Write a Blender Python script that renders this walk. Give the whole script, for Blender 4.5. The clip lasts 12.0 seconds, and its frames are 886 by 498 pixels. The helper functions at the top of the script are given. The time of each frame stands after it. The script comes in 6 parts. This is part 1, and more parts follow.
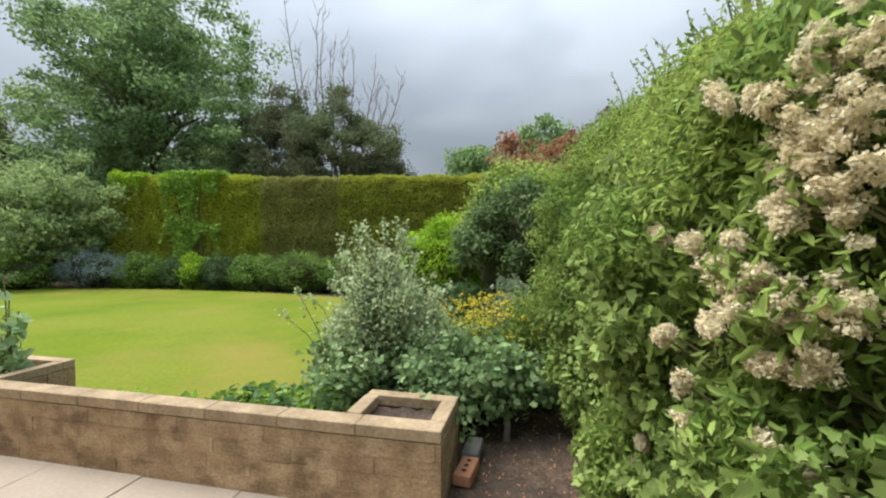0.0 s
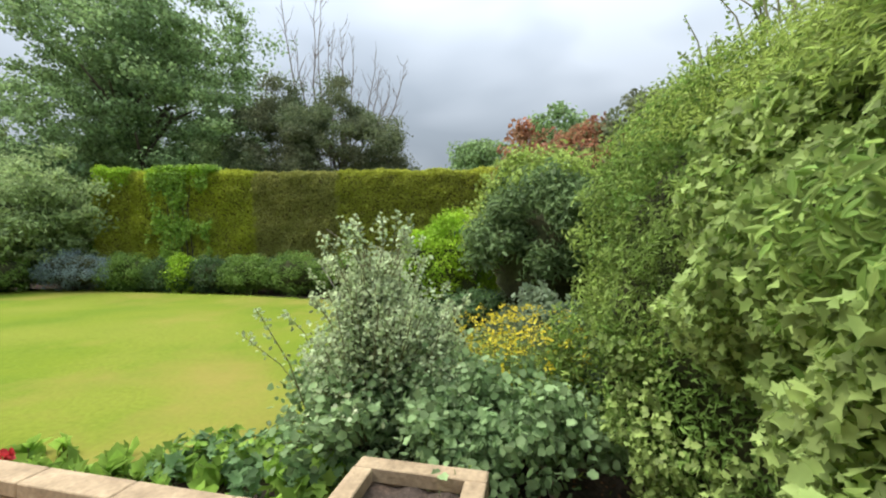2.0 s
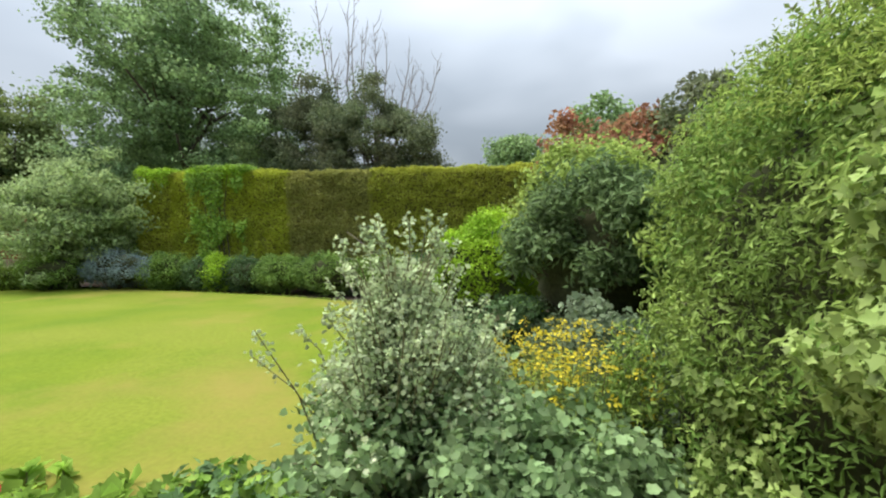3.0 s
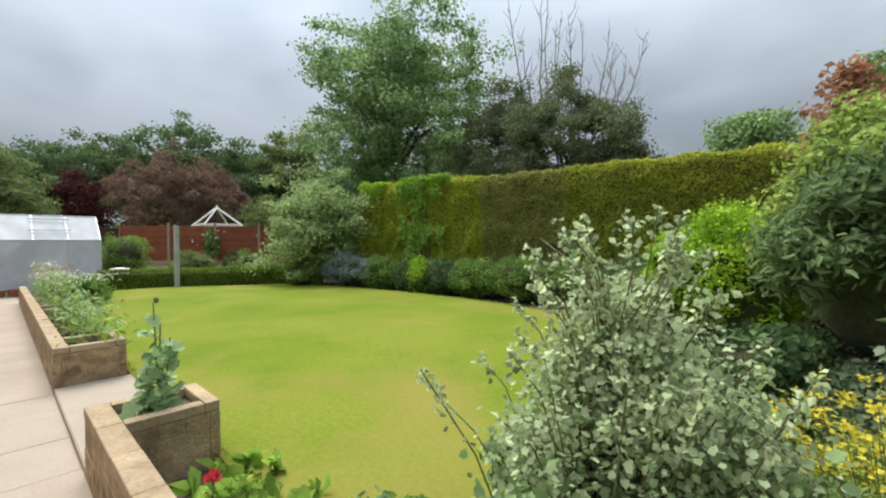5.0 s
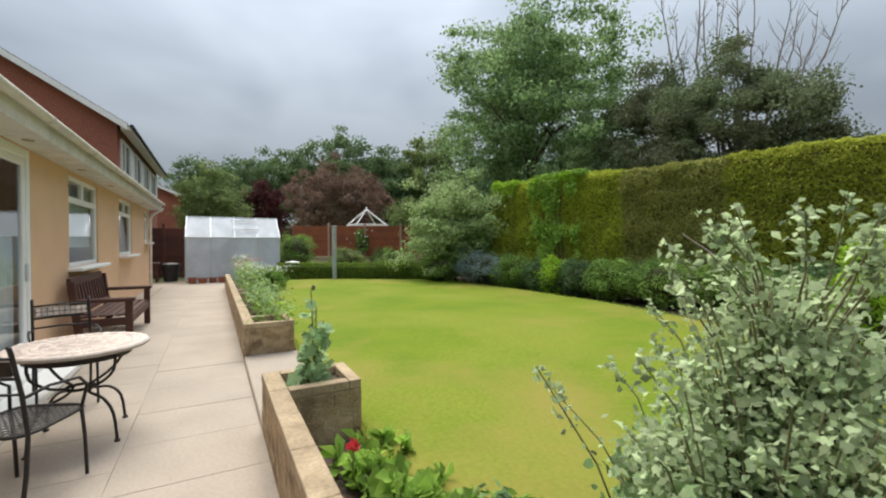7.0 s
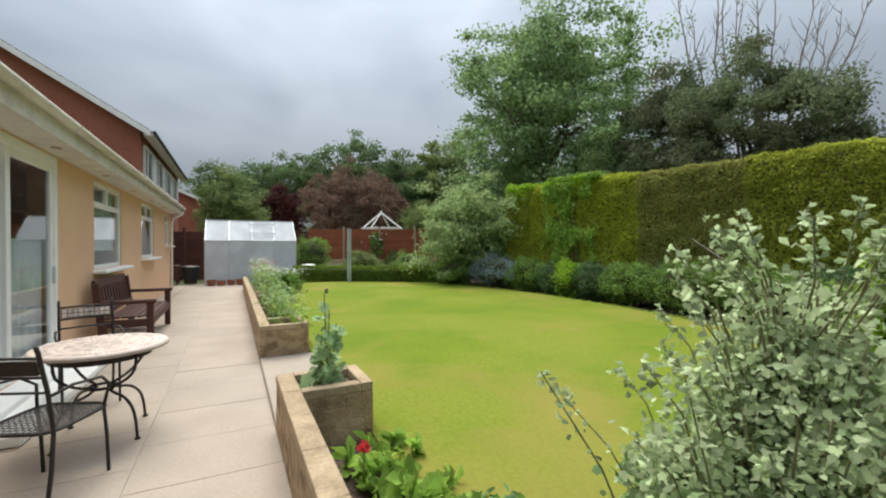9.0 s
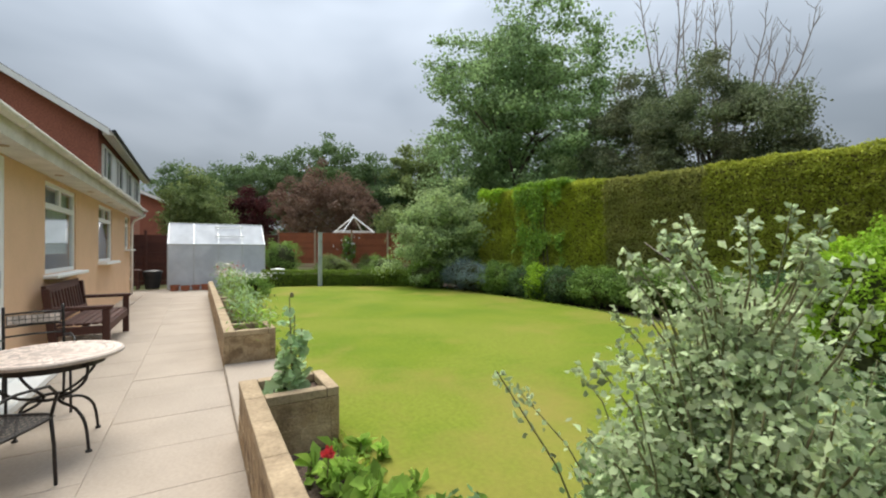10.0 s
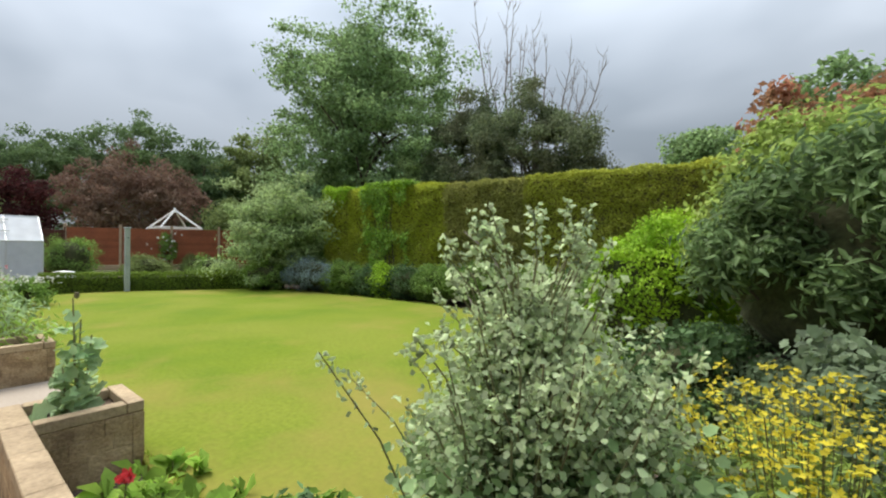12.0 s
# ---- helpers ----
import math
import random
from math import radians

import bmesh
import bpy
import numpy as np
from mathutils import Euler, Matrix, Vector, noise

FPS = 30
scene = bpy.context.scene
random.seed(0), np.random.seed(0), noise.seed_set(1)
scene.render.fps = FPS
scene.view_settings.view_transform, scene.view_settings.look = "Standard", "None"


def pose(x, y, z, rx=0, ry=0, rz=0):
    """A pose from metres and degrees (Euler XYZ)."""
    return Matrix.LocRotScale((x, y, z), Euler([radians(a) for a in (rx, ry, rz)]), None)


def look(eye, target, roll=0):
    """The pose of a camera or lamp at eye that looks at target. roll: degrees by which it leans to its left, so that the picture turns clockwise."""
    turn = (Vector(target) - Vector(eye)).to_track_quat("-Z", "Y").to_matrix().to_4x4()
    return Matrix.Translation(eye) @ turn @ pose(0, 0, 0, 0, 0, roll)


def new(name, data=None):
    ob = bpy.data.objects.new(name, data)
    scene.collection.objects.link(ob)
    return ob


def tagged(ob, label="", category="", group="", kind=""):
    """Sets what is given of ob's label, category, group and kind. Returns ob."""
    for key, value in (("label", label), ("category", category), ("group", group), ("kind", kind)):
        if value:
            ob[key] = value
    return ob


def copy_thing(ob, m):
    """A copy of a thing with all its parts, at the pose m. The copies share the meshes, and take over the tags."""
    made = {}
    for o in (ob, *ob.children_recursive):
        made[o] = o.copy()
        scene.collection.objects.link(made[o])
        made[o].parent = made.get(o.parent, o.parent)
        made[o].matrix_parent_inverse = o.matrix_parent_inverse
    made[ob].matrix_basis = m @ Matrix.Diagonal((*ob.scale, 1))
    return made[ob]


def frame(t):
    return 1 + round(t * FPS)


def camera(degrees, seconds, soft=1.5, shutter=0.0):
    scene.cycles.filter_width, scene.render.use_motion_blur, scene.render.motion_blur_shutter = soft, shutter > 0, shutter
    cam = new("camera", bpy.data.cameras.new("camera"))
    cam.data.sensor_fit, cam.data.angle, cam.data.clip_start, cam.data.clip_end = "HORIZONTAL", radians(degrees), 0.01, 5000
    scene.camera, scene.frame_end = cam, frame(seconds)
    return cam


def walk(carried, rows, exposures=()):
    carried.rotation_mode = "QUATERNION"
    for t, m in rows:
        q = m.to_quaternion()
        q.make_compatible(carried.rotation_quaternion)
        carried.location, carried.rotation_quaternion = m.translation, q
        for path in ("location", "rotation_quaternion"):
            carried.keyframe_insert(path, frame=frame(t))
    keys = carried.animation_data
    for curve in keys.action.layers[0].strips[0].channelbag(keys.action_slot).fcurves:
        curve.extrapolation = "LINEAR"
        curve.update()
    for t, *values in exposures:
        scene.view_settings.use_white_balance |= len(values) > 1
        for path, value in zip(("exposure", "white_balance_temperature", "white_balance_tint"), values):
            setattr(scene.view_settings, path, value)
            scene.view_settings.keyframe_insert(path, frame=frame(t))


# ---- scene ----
cam = camera(93.2, 12.0, soft=2.1)
EYES = [
    (0, (0.286, -2.015, 1.379), (-0.143, -0.062, 1.349), 0.1),
    (0.5, (0.271, -1.871, 1.369), (-0.157, 0.082, 1.339), 0.1),
    (1, (0.222, -1.653, 1.363), (-0.207, 0.3, 1.331), 0.1),
    (1.5, (0.141, -1.451, 1.374), (-0.293, 0.502, 1.339), 0.1),
    (2, (0.03, -1.233, 1.401), (-0.411, 0.718, 1.361), -0.1),
    (2.5, (-0.044, -1.021, 1.414), (-0.526, 0.92, 1.369), -0.2),
    (4.5, (-0.272, -0.408, 1.512), (-1.457, 1.203, 1.473), -0.2),
    (5, (-0.364, -0.362, 1.463), (-1.733, 1.096, 1.433), -0.4),
    (5.5, (-0.36, -0.364, 1.469), (-1.875, 0.941, 1.439), -0.2),
    (6, (-0.35, -0.335, 1.462), (-1.976, 0.829, 1.431), -0.2),
    (6.5, (-0.343, -0.326, 1.459), (-2.045, 0.725, 1.429), -0.0),
    (7, (-0.335, -0.321, 1.445), (-2.088, 0.64, 1.414), 0.0),
    (7.5, (-0.322, -0.322, 1.438), (-2.107, 0.58, 1.404), -0.0),
    (9.5, (-0.292, -0.293, 1.456), (-2.074, 0.613, 1.448), 0.0),
    (10, (-0.266, -0.272, 1.449), (-1.993, 0.737, 1.452), 0.1),
    (10.5, (-0.221, -0.243, 1.453), (-1.858, 0.908, 1.459), 0.1),
    (11, (-0.205, -0.24, 1.447), (-1.727, 1.058, 1.452), 0.3),
    (11.5, (-0.183, -0.253, 1.432), (-1.58, 1.178, 1.437), 0.4),
    (12, (-0.191, -0.235, 1.388), (-1.456, 1.314, 1.398), 0.3),
]
walk(cam, [(t, look(eye, target, roll)) for t, eye, target, roll in EYES],
     exposures=[(0.0, 0.2), (1.0, 0.28), (2.5, 0.42), (4.5, 0.24), (6.0, 0.08), (10.0, 0.08), (12.0, 0.15)])

# ---- sky and light: a bright overcast day ----
SUN_EL, SUN_AZ = 62.0, 178.0      # azimuth counter-clockwise from +x, where the sun stands
world = bpy.data.worlds.new("world")
scene.world = world
world.use_nodes = True
wn, wl = world.node_tree.nodes, world.node_tree.links
wn.clear()
w_out = wn.new("ShaderNodeOutputWorld")
w_bg = wn.new("ShaderNodeBackground")
w_sky = wn.new("ShaderNodeTexSky")
w_sky.sky_type = "NISHITA"
w_sky.sun_disc = False
w_sky.sun_elevation = radians(SUN_EL)
w_sky.sun_rotation = radians(90.0 - SUN_AZ)
w_co = wn.new("ShaderNodeTexCoord")
w_map = wn.new("ShaderNodeMapping")
w_map.inputs["Scale"].default_value = (1.0, 1.0, 2.1)
w_map.inputs["Location"].default_value = (3.1, 1.7, 0.4)
w_n1 = wn.new("ShaderNodeTexNoise")
w_n1.inputs["Scale"].default_value = 1.9
w_n1.inputs["Detail"].default_value = 3.5
w_n1.inputs["Roughness"].default_value = 0.48
w_n1.inputs["Distortion"].default_value = 0.25
w_ramp = wn.new("ShaderNodeValToRGB")
w_ramp.color_ramp.elements[0].position = 0.38
w_ramp.color_ramp.elements[0].color = (2.35, 2.66, 2.98, 1)
w_ramp.color_ramp.elements[1].position = 0.6
w_ramp.color_ramp.elements[1].color = (3.55, 3.9, 4.3, 1)
w_mix = wn.new("ShaderNodeMixRGB")
w_mix.inputs[0].default_value = 0.9
wl.new(w_co.outputs["Generated"], w_map.inputs[0])
wl.new(w_map.outputs[0], w_n1.inputs["Vector"])
wl.new(w_n1.outputs["Fac"], w_ramp.inputs[0])
wl.new(w_sky.outputs[0], w_mix.inputs[1])
wl.new(w_ramp.outputs[0], w_mix.inputs[2])
# an overcast sky is several times as bright overhead as at the horizon
w_sep = wn.new("ShaderNodeSeparateXYZ")
w_up = wn.new("ShaderNodeMapRange")
w_up.interpolation_type = "SMOOTHSTEP"
for i, q in ((1, 0.0), (2, 1.0), (3, 1.25), (4, 5.9)):
    w_up.inputs[i].default_value = q
w_mul = wn.new("ShaderNodeMixRGB")
w_mul.blend_type = "MULTIPLY"
w_mul.inputs[0].default_value = 1.0
wl.new(w_co.outputs["Generated"], w_sep.inputs[0])
wl.new(w_sep.outputs["Z"], w_up.inputs[0])
wl.new(w_mix.outputs[0], w_mul.inputs[1])
wl.new(w_up.outputs[0], w_mul.inputs[2])
wl.new(w_mul.outputs[0], w_bg.inputs[0])
w_bg.inputs[1].default_value = 0.067
wl.new(w_bg.outputs[0], w_out.inputs[0])

sun = new("sun", bpy.data.lights.new("sun", "SUN"))
sun.data.energy = 4.2
sun.data.angle = radians(40)
sun.data.color = (1.0, 0.95, 0.86)
ca, ce = radians(SUN_AZ), radians(SUN_EL)
sun.matrix_world = look((20 * math.cos(ca) * math.cos(ce), 20 * math.sin(ca) * math.cos(ce), 20 * math.sin(ce)), (0, 0, 0))


# ---- materials ----
def material(name, base, rough=0.8, spots=None, scale=8.0, amount=0.5, grain=90.0, grain_amount=0.2,
             bump=0.15, bump_scale=None, metallic=0.0, random=0.0, second=None, second_scale=1.0, trans=0.0, island=0.0, layered=1.0):
    """A surface with two scales of variation: blotches towards the colour spots, and fine grain."""
    m = bpy.data.materials.new(name)
    m.use_nodes = True
    n, l = m.node_tree.nodes, m.node_tree.links
    b = n["Principled BSDF"]
    b.inputs["Roughness"].default_value = rough
    b.inputs["Metallic"].default_value = metallic
    b.inputs["Specular IOR Level"].default_value = 0.12 if trans else 0.35
    geo = n.new("ShaderNodeNewGeometry")
    where = geo.outputs["Position"]
    if layered != 1.0:
        flat = n.new("ShaderNodeMapping")
        flat.inputs["Scale"].default_value = (1.0, 1.0, layered)
        l.new(where, flat.inputs[0])
        where = flat.outputs[0]

    def tex(s, detail=4.0):
        t = n.new("ShaderNodeTexNoise")
        t.inputs["Scale"].default_value = s
        t.inputs["Detail"].default_value = detail
        l.new(where, t.inputs["Vector"])
        return t

    def mix(kind, fac, a, c):
        x = n.new("ShaderNodeMixRGB")
        x.blend_type = kind
        for i, v in ((0, fac), (1, a), (2, c)):
            if isinstance(v, (int, float)):
                x.inputs[i].default_value = v
            elif isinstance(v, tuple):
                x.inputs[i].default_value = (*v, 1)
            else:
                l.new(v, x.inputs[i])
        return x.outputs[0]

    def span(v, a, c, lo, hi):
        r = n.new("ShaderNodeMapRange")
        l.new(v, r.inputs[0])
        for i, q in ((1, a), (2, c), (3, lo), (4, hi)):
            r.inputs[i].default_value = q
        return r.outputs[0]

    col = base
    t1 = tex(scale)
    col = mix("MIX", span(t1.outputs["Fac"], 0.38, 0.66, 0.0, amount), col, spots or tuple(c * 0.6 for c in base))
    if second:
        t3 = tex(second_scale, 2.0)
        col = mix("MIX", span(t3.outputs["Fac"], 0.42, 0.62, 0.0, 0.85), col, second)
    t2 = tex(grain, 3.0)
    g = span(t2.outputs["Fac"], 0.25, 0.75, 1.0 - grain_amount, 1.0 + grain_amount)
    col = mix("MULTIPLY", 1.0, col, g)
    if random:
        info = n.new("ShaderNodeObjectInfo")
        col = mix("MULTIPLY", 1.0, col, span(info.outputs["Random"], 0, 1, 1 - random, 1 + random))
    if island:
        col = mix("MULTIPLY", 1.0, col, span(geo.outputs["Random Per Island"], 0, 1, 1 - island, 1 + island))
    l.new(col, b.inputs["Base Color"])
    if bump:
        bp = n.new("ShaderNodeBump")
        bp.inputs["Strength"].default_value = bump
        bp.inputs["Distance"].default_value = 0.02
        tb = tex(bump_scale or grain, 4.0)
        l.new(tb.outputs["Fac"], bp.inputs["Height"])
        l.new(bp.outputs[0], b.inputs["Normal"])
    if trans:
        tr = n.new("ShaderNodeBsdfTranslucent")
        l.new(col, tr.inputs[0])
        ms = n.new("ShaderNodeMixShader")
        ms.inputs[0].default_value = trans
        l.new(b.outputs[0], ms.inputs[1])
        l.new(tr.outputs[0], ms.inputs[2])
        l.new(ms.outputs[0], n["Material Output"].inputs[0])
    return m


def lawn_material():
    """Mown grass: mottled greens, with dry straw-coloured wear towards the edge of the lawn."""
    m = material("lawn", (0.15, 0.20, 0.018), 0.92, (0.112, 0.175, 0.016), 1.1, 0.7, 26, 0.16, 0.35, 130, second=(0.185, 0.215, 0.03), second_scale=0.45)
    n, l = m.node_tree.nodes, m.node_tree.links
    b = n["Principled BSDF"]
    b.inputs["Specular IOR Level"].default_value = 0.08
    green = b.inputs["Base Color"].links[0].from_socket
    geo = n.new("ShaderNodeNewGeometry")
    away = n.new("ShaderNodeMapping")
    away.vector_type = "TEXTURE"
    away.inputs["Location"].default_value = (-8.9, 3.6, 0.1)
    away.inputs["Scale"].default_value = (7.6, 4.0, 60.0)
    l.new(geo.outputs["Position"], away.inputs[0])
    far = n.new("ShaderNodeVectorMath")
    far.operation = "LENGTH"
    l.new(away.outputs[0], far.inputs[0])
    patch = n.new("ShaderNodeTexNoise")
    patch.inputs["Scale"].default_value = 0.75
    patch.inputs["Detail"].default_value = 5.0
    patch.inputs["Roughness"].default_value = 0.6
    l.new(geo.outputs["Position"], patch.inputs["Vector"])
    add = n.new("ShaderNodeMath")
    add.operation = "MULTIPLY_ADD"
    add.inputs[1].default_value = 0.3
    l.new(far.outputs["Value"], add.inputs[0])
    l.new(patch.outputs["Fac"], add.inputs[2])
    fac = n.new("ShaderNodeMapRange")
    for i, q in ((1, 0.7), (2, 0.93), (3, 0.0), (4, 0.66)):
        fac.inputs[i].default_value = q
    l.new(add.outputs[0], fac.inputs[0])
    mix = n.new("ShaderNodeMixRGB")
    mix.inputs[2].default_value = (0.265, 0.21, 0.058, 1)
    l.new(fac.outputs[0], mix.inputs[0])
    l.new(green, mix.inputs[1])
    l.new(mix.outputs[0], b.inputs["Base Color"])
    return m


def leaf_material(name, base, other, scale=1.2, island=0.45, rough=0.55, trans=0.42):
    return material(name, base, rough, spots=other, scale=scale, amount=0.8, grain=30.0, grain_amount=0.1,
                    bump=0.0, island=island, trans=trans)


M_SLAB = material("patio_slab", (0.385, 0.325, 0.265), 0.88, (0.32, 0.27, 0.218), 1.6, 0.7, 40, 0.08, 0.08, 90, random=0.035)
M_JOINT = material("joint_sand", (0.30, 0.25, 0.20), 0.95, (0.39, 0.33, 0.265), 3.0, 0.9, grain=200)
M_BLOCK = material("wall_block", (0.35, 0.245, 0.14), 0.95, (0.17, 0.115, 0.068), 3.0, 0.9, 55, 0.26, 0.5, 45, random=0.09, second=(0.43, 0.32, 0.195), second_scale=7, layered=1.25)
M_COPING = material("coping_stone", (0.42, 0.32, 0.205), 0.92, (0.25, 0.185, 0.115), 6, 0.75, 45, 0.2, 0.35, 45, random=0.06)
M_MORTAR = material("mortar", (0.27, 0.19, 0.105), 0.95, (0.15, 0.105, 0.062), 3.0, 0.9, 55, 0.26, 0.5, 45, layered=1.25)
M_SOIL = material("soil", (0.075, 0.052, 0.038), 0.95, (0.16, 0.11, 0.08), 14, 0.6, 60, 0.5, 0.9, 35, second=(0.05, 0.038, 0.03), second_scale=3)
M_LAWN = lawn_material()
M_GROUND = material("far_ground", (0.12, 0.14, 0.05), 0.95, (0.2, 0.17, 0.09), 0.6, 0.7, 40, 0.3, 0.4)
M_STUCCO = material("buff_brick", (0.72, 0.475, 0.30), 0.9, (0.64, 0.42, 0.26), 3, 0.5, 60, 0.1, 0.3, 40)
M_WHITE = material("white_plastic", (0.84, 0.84, 0.82), 0.4, (0.74, 0.74, 0.71), 3, 0.4, 60, 0.03, 0.02)
M_OFFWHITE = material("weathered_white", (0.66, 0.63, 0.58), 0.6, (0.45, 0.42, 0.37), 4, 0.5, 40, 0.1, 0.1)
M_ROOF = material("roof_tile", (0.10, 0.075, 0.065), 0.9, (0.16, 0.11, 0.09), 3, 0.5, 40, 0.25, 0.4)
M_BRICKRED = material("red_brick_far", (0.31, 0.115, 0.075), 0.9, (0.225, 0.085, 0.06), 1.5, 0.6, 22, 0.3, 0.4, 12)
M_FENCE = material("fence_wood", (0.33, 0.105, 0.05), 0.85, (0.22, 0.075, 0.04), 2.0, 0.6, 30, 0.25, 0.3, random=0.12)
M_DARKFENCE = material("dark_fence_wood", (0.095, 0.035, 0.025), 0.85, (0.06, 0.025, 0.02), 2.0, 0.6, 30, 0.25, 0.3, random=0.12)
M_POST = material("pale_post", (0.40, 0.44, 0.42), 0.8, (0.27, 0.31, 0.30), 3, 0.6, 50, 0.2, 0.2)
M_CONCRETE = material("concrete_post", (0.45, 0.33, 0.22), 0.9, (0.3, 0.22, 0.15), 3, 0.5, 60, 0.2, 0.3)
M_BENCH = material("brown_stained_wood", (0.085, 0.033, 0.024), 0.6, (0.05, 0.022, 0.017), 5, 0.6, 60, 0.25, 0.2, random=0.1)
M_IRON = material("black_iron", (0.018, 0.016, 0.016), 0.5, (0.04, 0.03, 0.025), 20, 0.5, 120, 0.2, 0.2)
M_MOSAIC = material("mosaic_stone", (0.68, 0.58, 0.51), 0.6, (0.48, 0.38, 0.32), 30, 0.8, 90, 0.25, 0.2, random=0.28)
M_GROUT = material("mosaic_grout", (0.50, 0.43, 0.38), 0.9)
M_ALU = material("greenhouse_frame", (0.62, 0.64, 0.65), 0.45, (0.5, 0.52, 0.52), 4, 0.5, metallic=0.3)
M_BARK = material("bark", (0.11, 0.085, 0.065), 0.95, (0.06, 0.048, 0.038), 6, 0.6, 40, 0.35, 0.8, 25)
M_DEADWOOD = material("dead_wood", (0.27, 0.23, 0.205), 0.9, (0.17, 0.14, 0.12), 4, 0.6, 30, 0.2, 0.3)
M_TERRA = material("terracotta", (0.36, 0.125, 0.07), 0.85, (0.26, 0.1, 0.06), 6, 0.5, 60, 0.2, 0.2, random=0.15)
M_BLACKPL = material("black_plastic", (0.02, 0.02, 0.022), 0.45, (0.04, 0.04, 0.04), 8, 0.4, 60, 0.1, 0.05)
M_STEM = material("green_stem", (0.19, 0.20, 0.09), 0.8, (0.14, 0.10, 0.06), 12, 0.7, 60, 0.2, 0.2)
M_NEEDLES = material("dead_needles", (0.19, 0.165, 0.065), 1.0, (0.13, 0.115, 0.045), 4, 0.6, 25, 0.4, 0.8, 12)
# dark green for solid cores: the shade between leaves put into the colour
M_DARKCORE = material("hedge_core_shade", (0.045, 0.055, 0.02), 1.0, (0.07, 0.065, 0.03), 4, 0.6, 25, 0.4, 0.8, 12)
M_REDBRICK = material("spare_brick", (0.44, 0.21, 0.12), 0.9, (0.34, 0.16, 0.1), 15, 0.5, 90, 0.2, 0.4)
M_GREYBRICK = material("grey_block", (0.24, 0.23, 0.22), 0.9, (0.17, 0.16, 0.15), 15, 0.5, 90, 0.2, 0.4)
M_ROOM = material("room_plaster", (0.72, 0.72, 0.70), 0.9, grain=40, grain_amount=0.05)
M_BLIND = material("pale_blind", (0.72, 0.76, 0.78), 0.8, (0.62, 0.66, 0.68), 5, 0.5, 60, 0.05)
M_HOLE = material("brick_hole_shade", (0.04, 0.025, 0.02), 0.95)

L_TREE = leaf_material("leaf_tree", (0.30, 0.425, 0.18), (0.19, 0.295, 0.135), 0.5, 0.5)
L_DARK = leaf_material("leaf_dark_tree", (0.155, 0.205, 0.10), (0.18, 0.185, 0.11), 0.6, 0.4)
L_FAR = leaf_material("leaf_far_tree", (0.15, 0.225, 0.09), (0.11, 0.175, 0.08), 0.25, 0.3)
L_FAR2 = leaf_material("leaf_far_light", (0.23, 0.29, 0.10), (0.16, 0.22, 0.08), 0.3, 0.3)
L_REDTREE = leaf_material("leaf_copper", (0.22, 0.135, 0.10), (0.165, 0.125, 0.085), 0.4, 0.25)
L_PURPLE = leaf_material("leaf_purple", (0.101, 0.030, 0.031), (0.058, 0.027, 0.024), 0.6, 0.4)
L_WILLOW = leaf_material("leaf_willow_green", (0.43, 0.54, 0.25), (0.30, 0.41, 0.175), 1.0, 0.4)
L_YELLOWHEDGE = leaf_material("leaf_gold_conifer", (0.55, 0.60, 0.085), (0.43, 0.49, 0.08), 0.9, 0.28, trans=0.5)
L_BROWNHEDGE = leaf_material("leaf_bronze_conifer", (0.46, 0.46, 0.15), (0.37, 0.39, 0.115), 0.8, 0.26, trans=0.5)
L_OLIVEHEDGE = leaf_material("leaf_olive_conifer", (0.50, 0.54, 0.09), (0.41, 0.45, 0.085), 0.8, 0.26, trans=0.5)
L_LIME = leaf_material("leaf_lime", (0.386, 0.580, 0.048), (0.231, 0.405, 0.043), 2.0, 0.35)
L_BOX = leaf_material("leaf_box", (0.189, 0.281, 0.038), (0.130, 0.200, 0.034), 1.5, 0.35)
L_SHRUB = leaf_material("leaf_shrub", (0.23, 0.36, 0.08), (0.145, 0.24, 0.062), 1.5, 0.45)
L_BLUE = leaf_material("leaf_blue_grey", (0.260, 0.338, 0.338), (0.143, 0.208, 0.195), 2.0, 0.4)
L_LAUREL = leaf_material("leaf_laurel", (0.115, 0.195, 0.075), (0.072, 0.13, 0.056), 1.6, 0.45, 0.35)
L_HEDGE = leaf_material("leaf_mixed_hedge", (0.31, 0.415, 0.11), (0.19, 0.29, 0.075), 2.4, 0.5)
L_HEDGE2 = leaf_material("leaf_hedge_dark", (0.175, 0.29, 0.068), (0.24, 0.38, 0.09), 1.8, 0.4)
L_IVY = leaf_material("leaf_ivy", (0.33, 0.43, 0.14), (0.20, 0.30, 0.085), 2.5, 0.5, 0.45)
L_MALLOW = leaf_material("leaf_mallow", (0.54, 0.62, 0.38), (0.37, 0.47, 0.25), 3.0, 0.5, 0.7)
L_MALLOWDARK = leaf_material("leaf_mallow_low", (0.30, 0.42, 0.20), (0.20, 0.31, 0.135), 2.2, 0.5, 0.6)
L_YELLOWFL = leaf_material("petal_yellow", (0.68, 0.57, 0.05), (0.55, 0.50, 0.06), 5.0, 0.3)
L_CREAM = leaf_material("petal_cream", (0.86, 0.80, 0.60), (0.75, 0.67, 0.46), 9.0, 0.22, 0.9)
L_ROSE = leaf_material("leaf_red_tip", (0.42, 0.19, 0.12), (0.29, 0.20, 0.09), 2.0, 0.4)
L_BED = leaf_material("leaf_bedding", (0.33, 0.50, 0.09), (0.21, 0.36, 0.07), 4.0, 0.4)
L_POPPY = leaf_material("leaf_glaucous", (0.43, 0.58, 0.31), (0.31, 0.46, 0.23), 4.0, 0.3)
L_RED = leaf_material("petal_red", (0.78, 0.09, 0.10), (0.70, 0.08, 0.09), 9.0, 0.2)
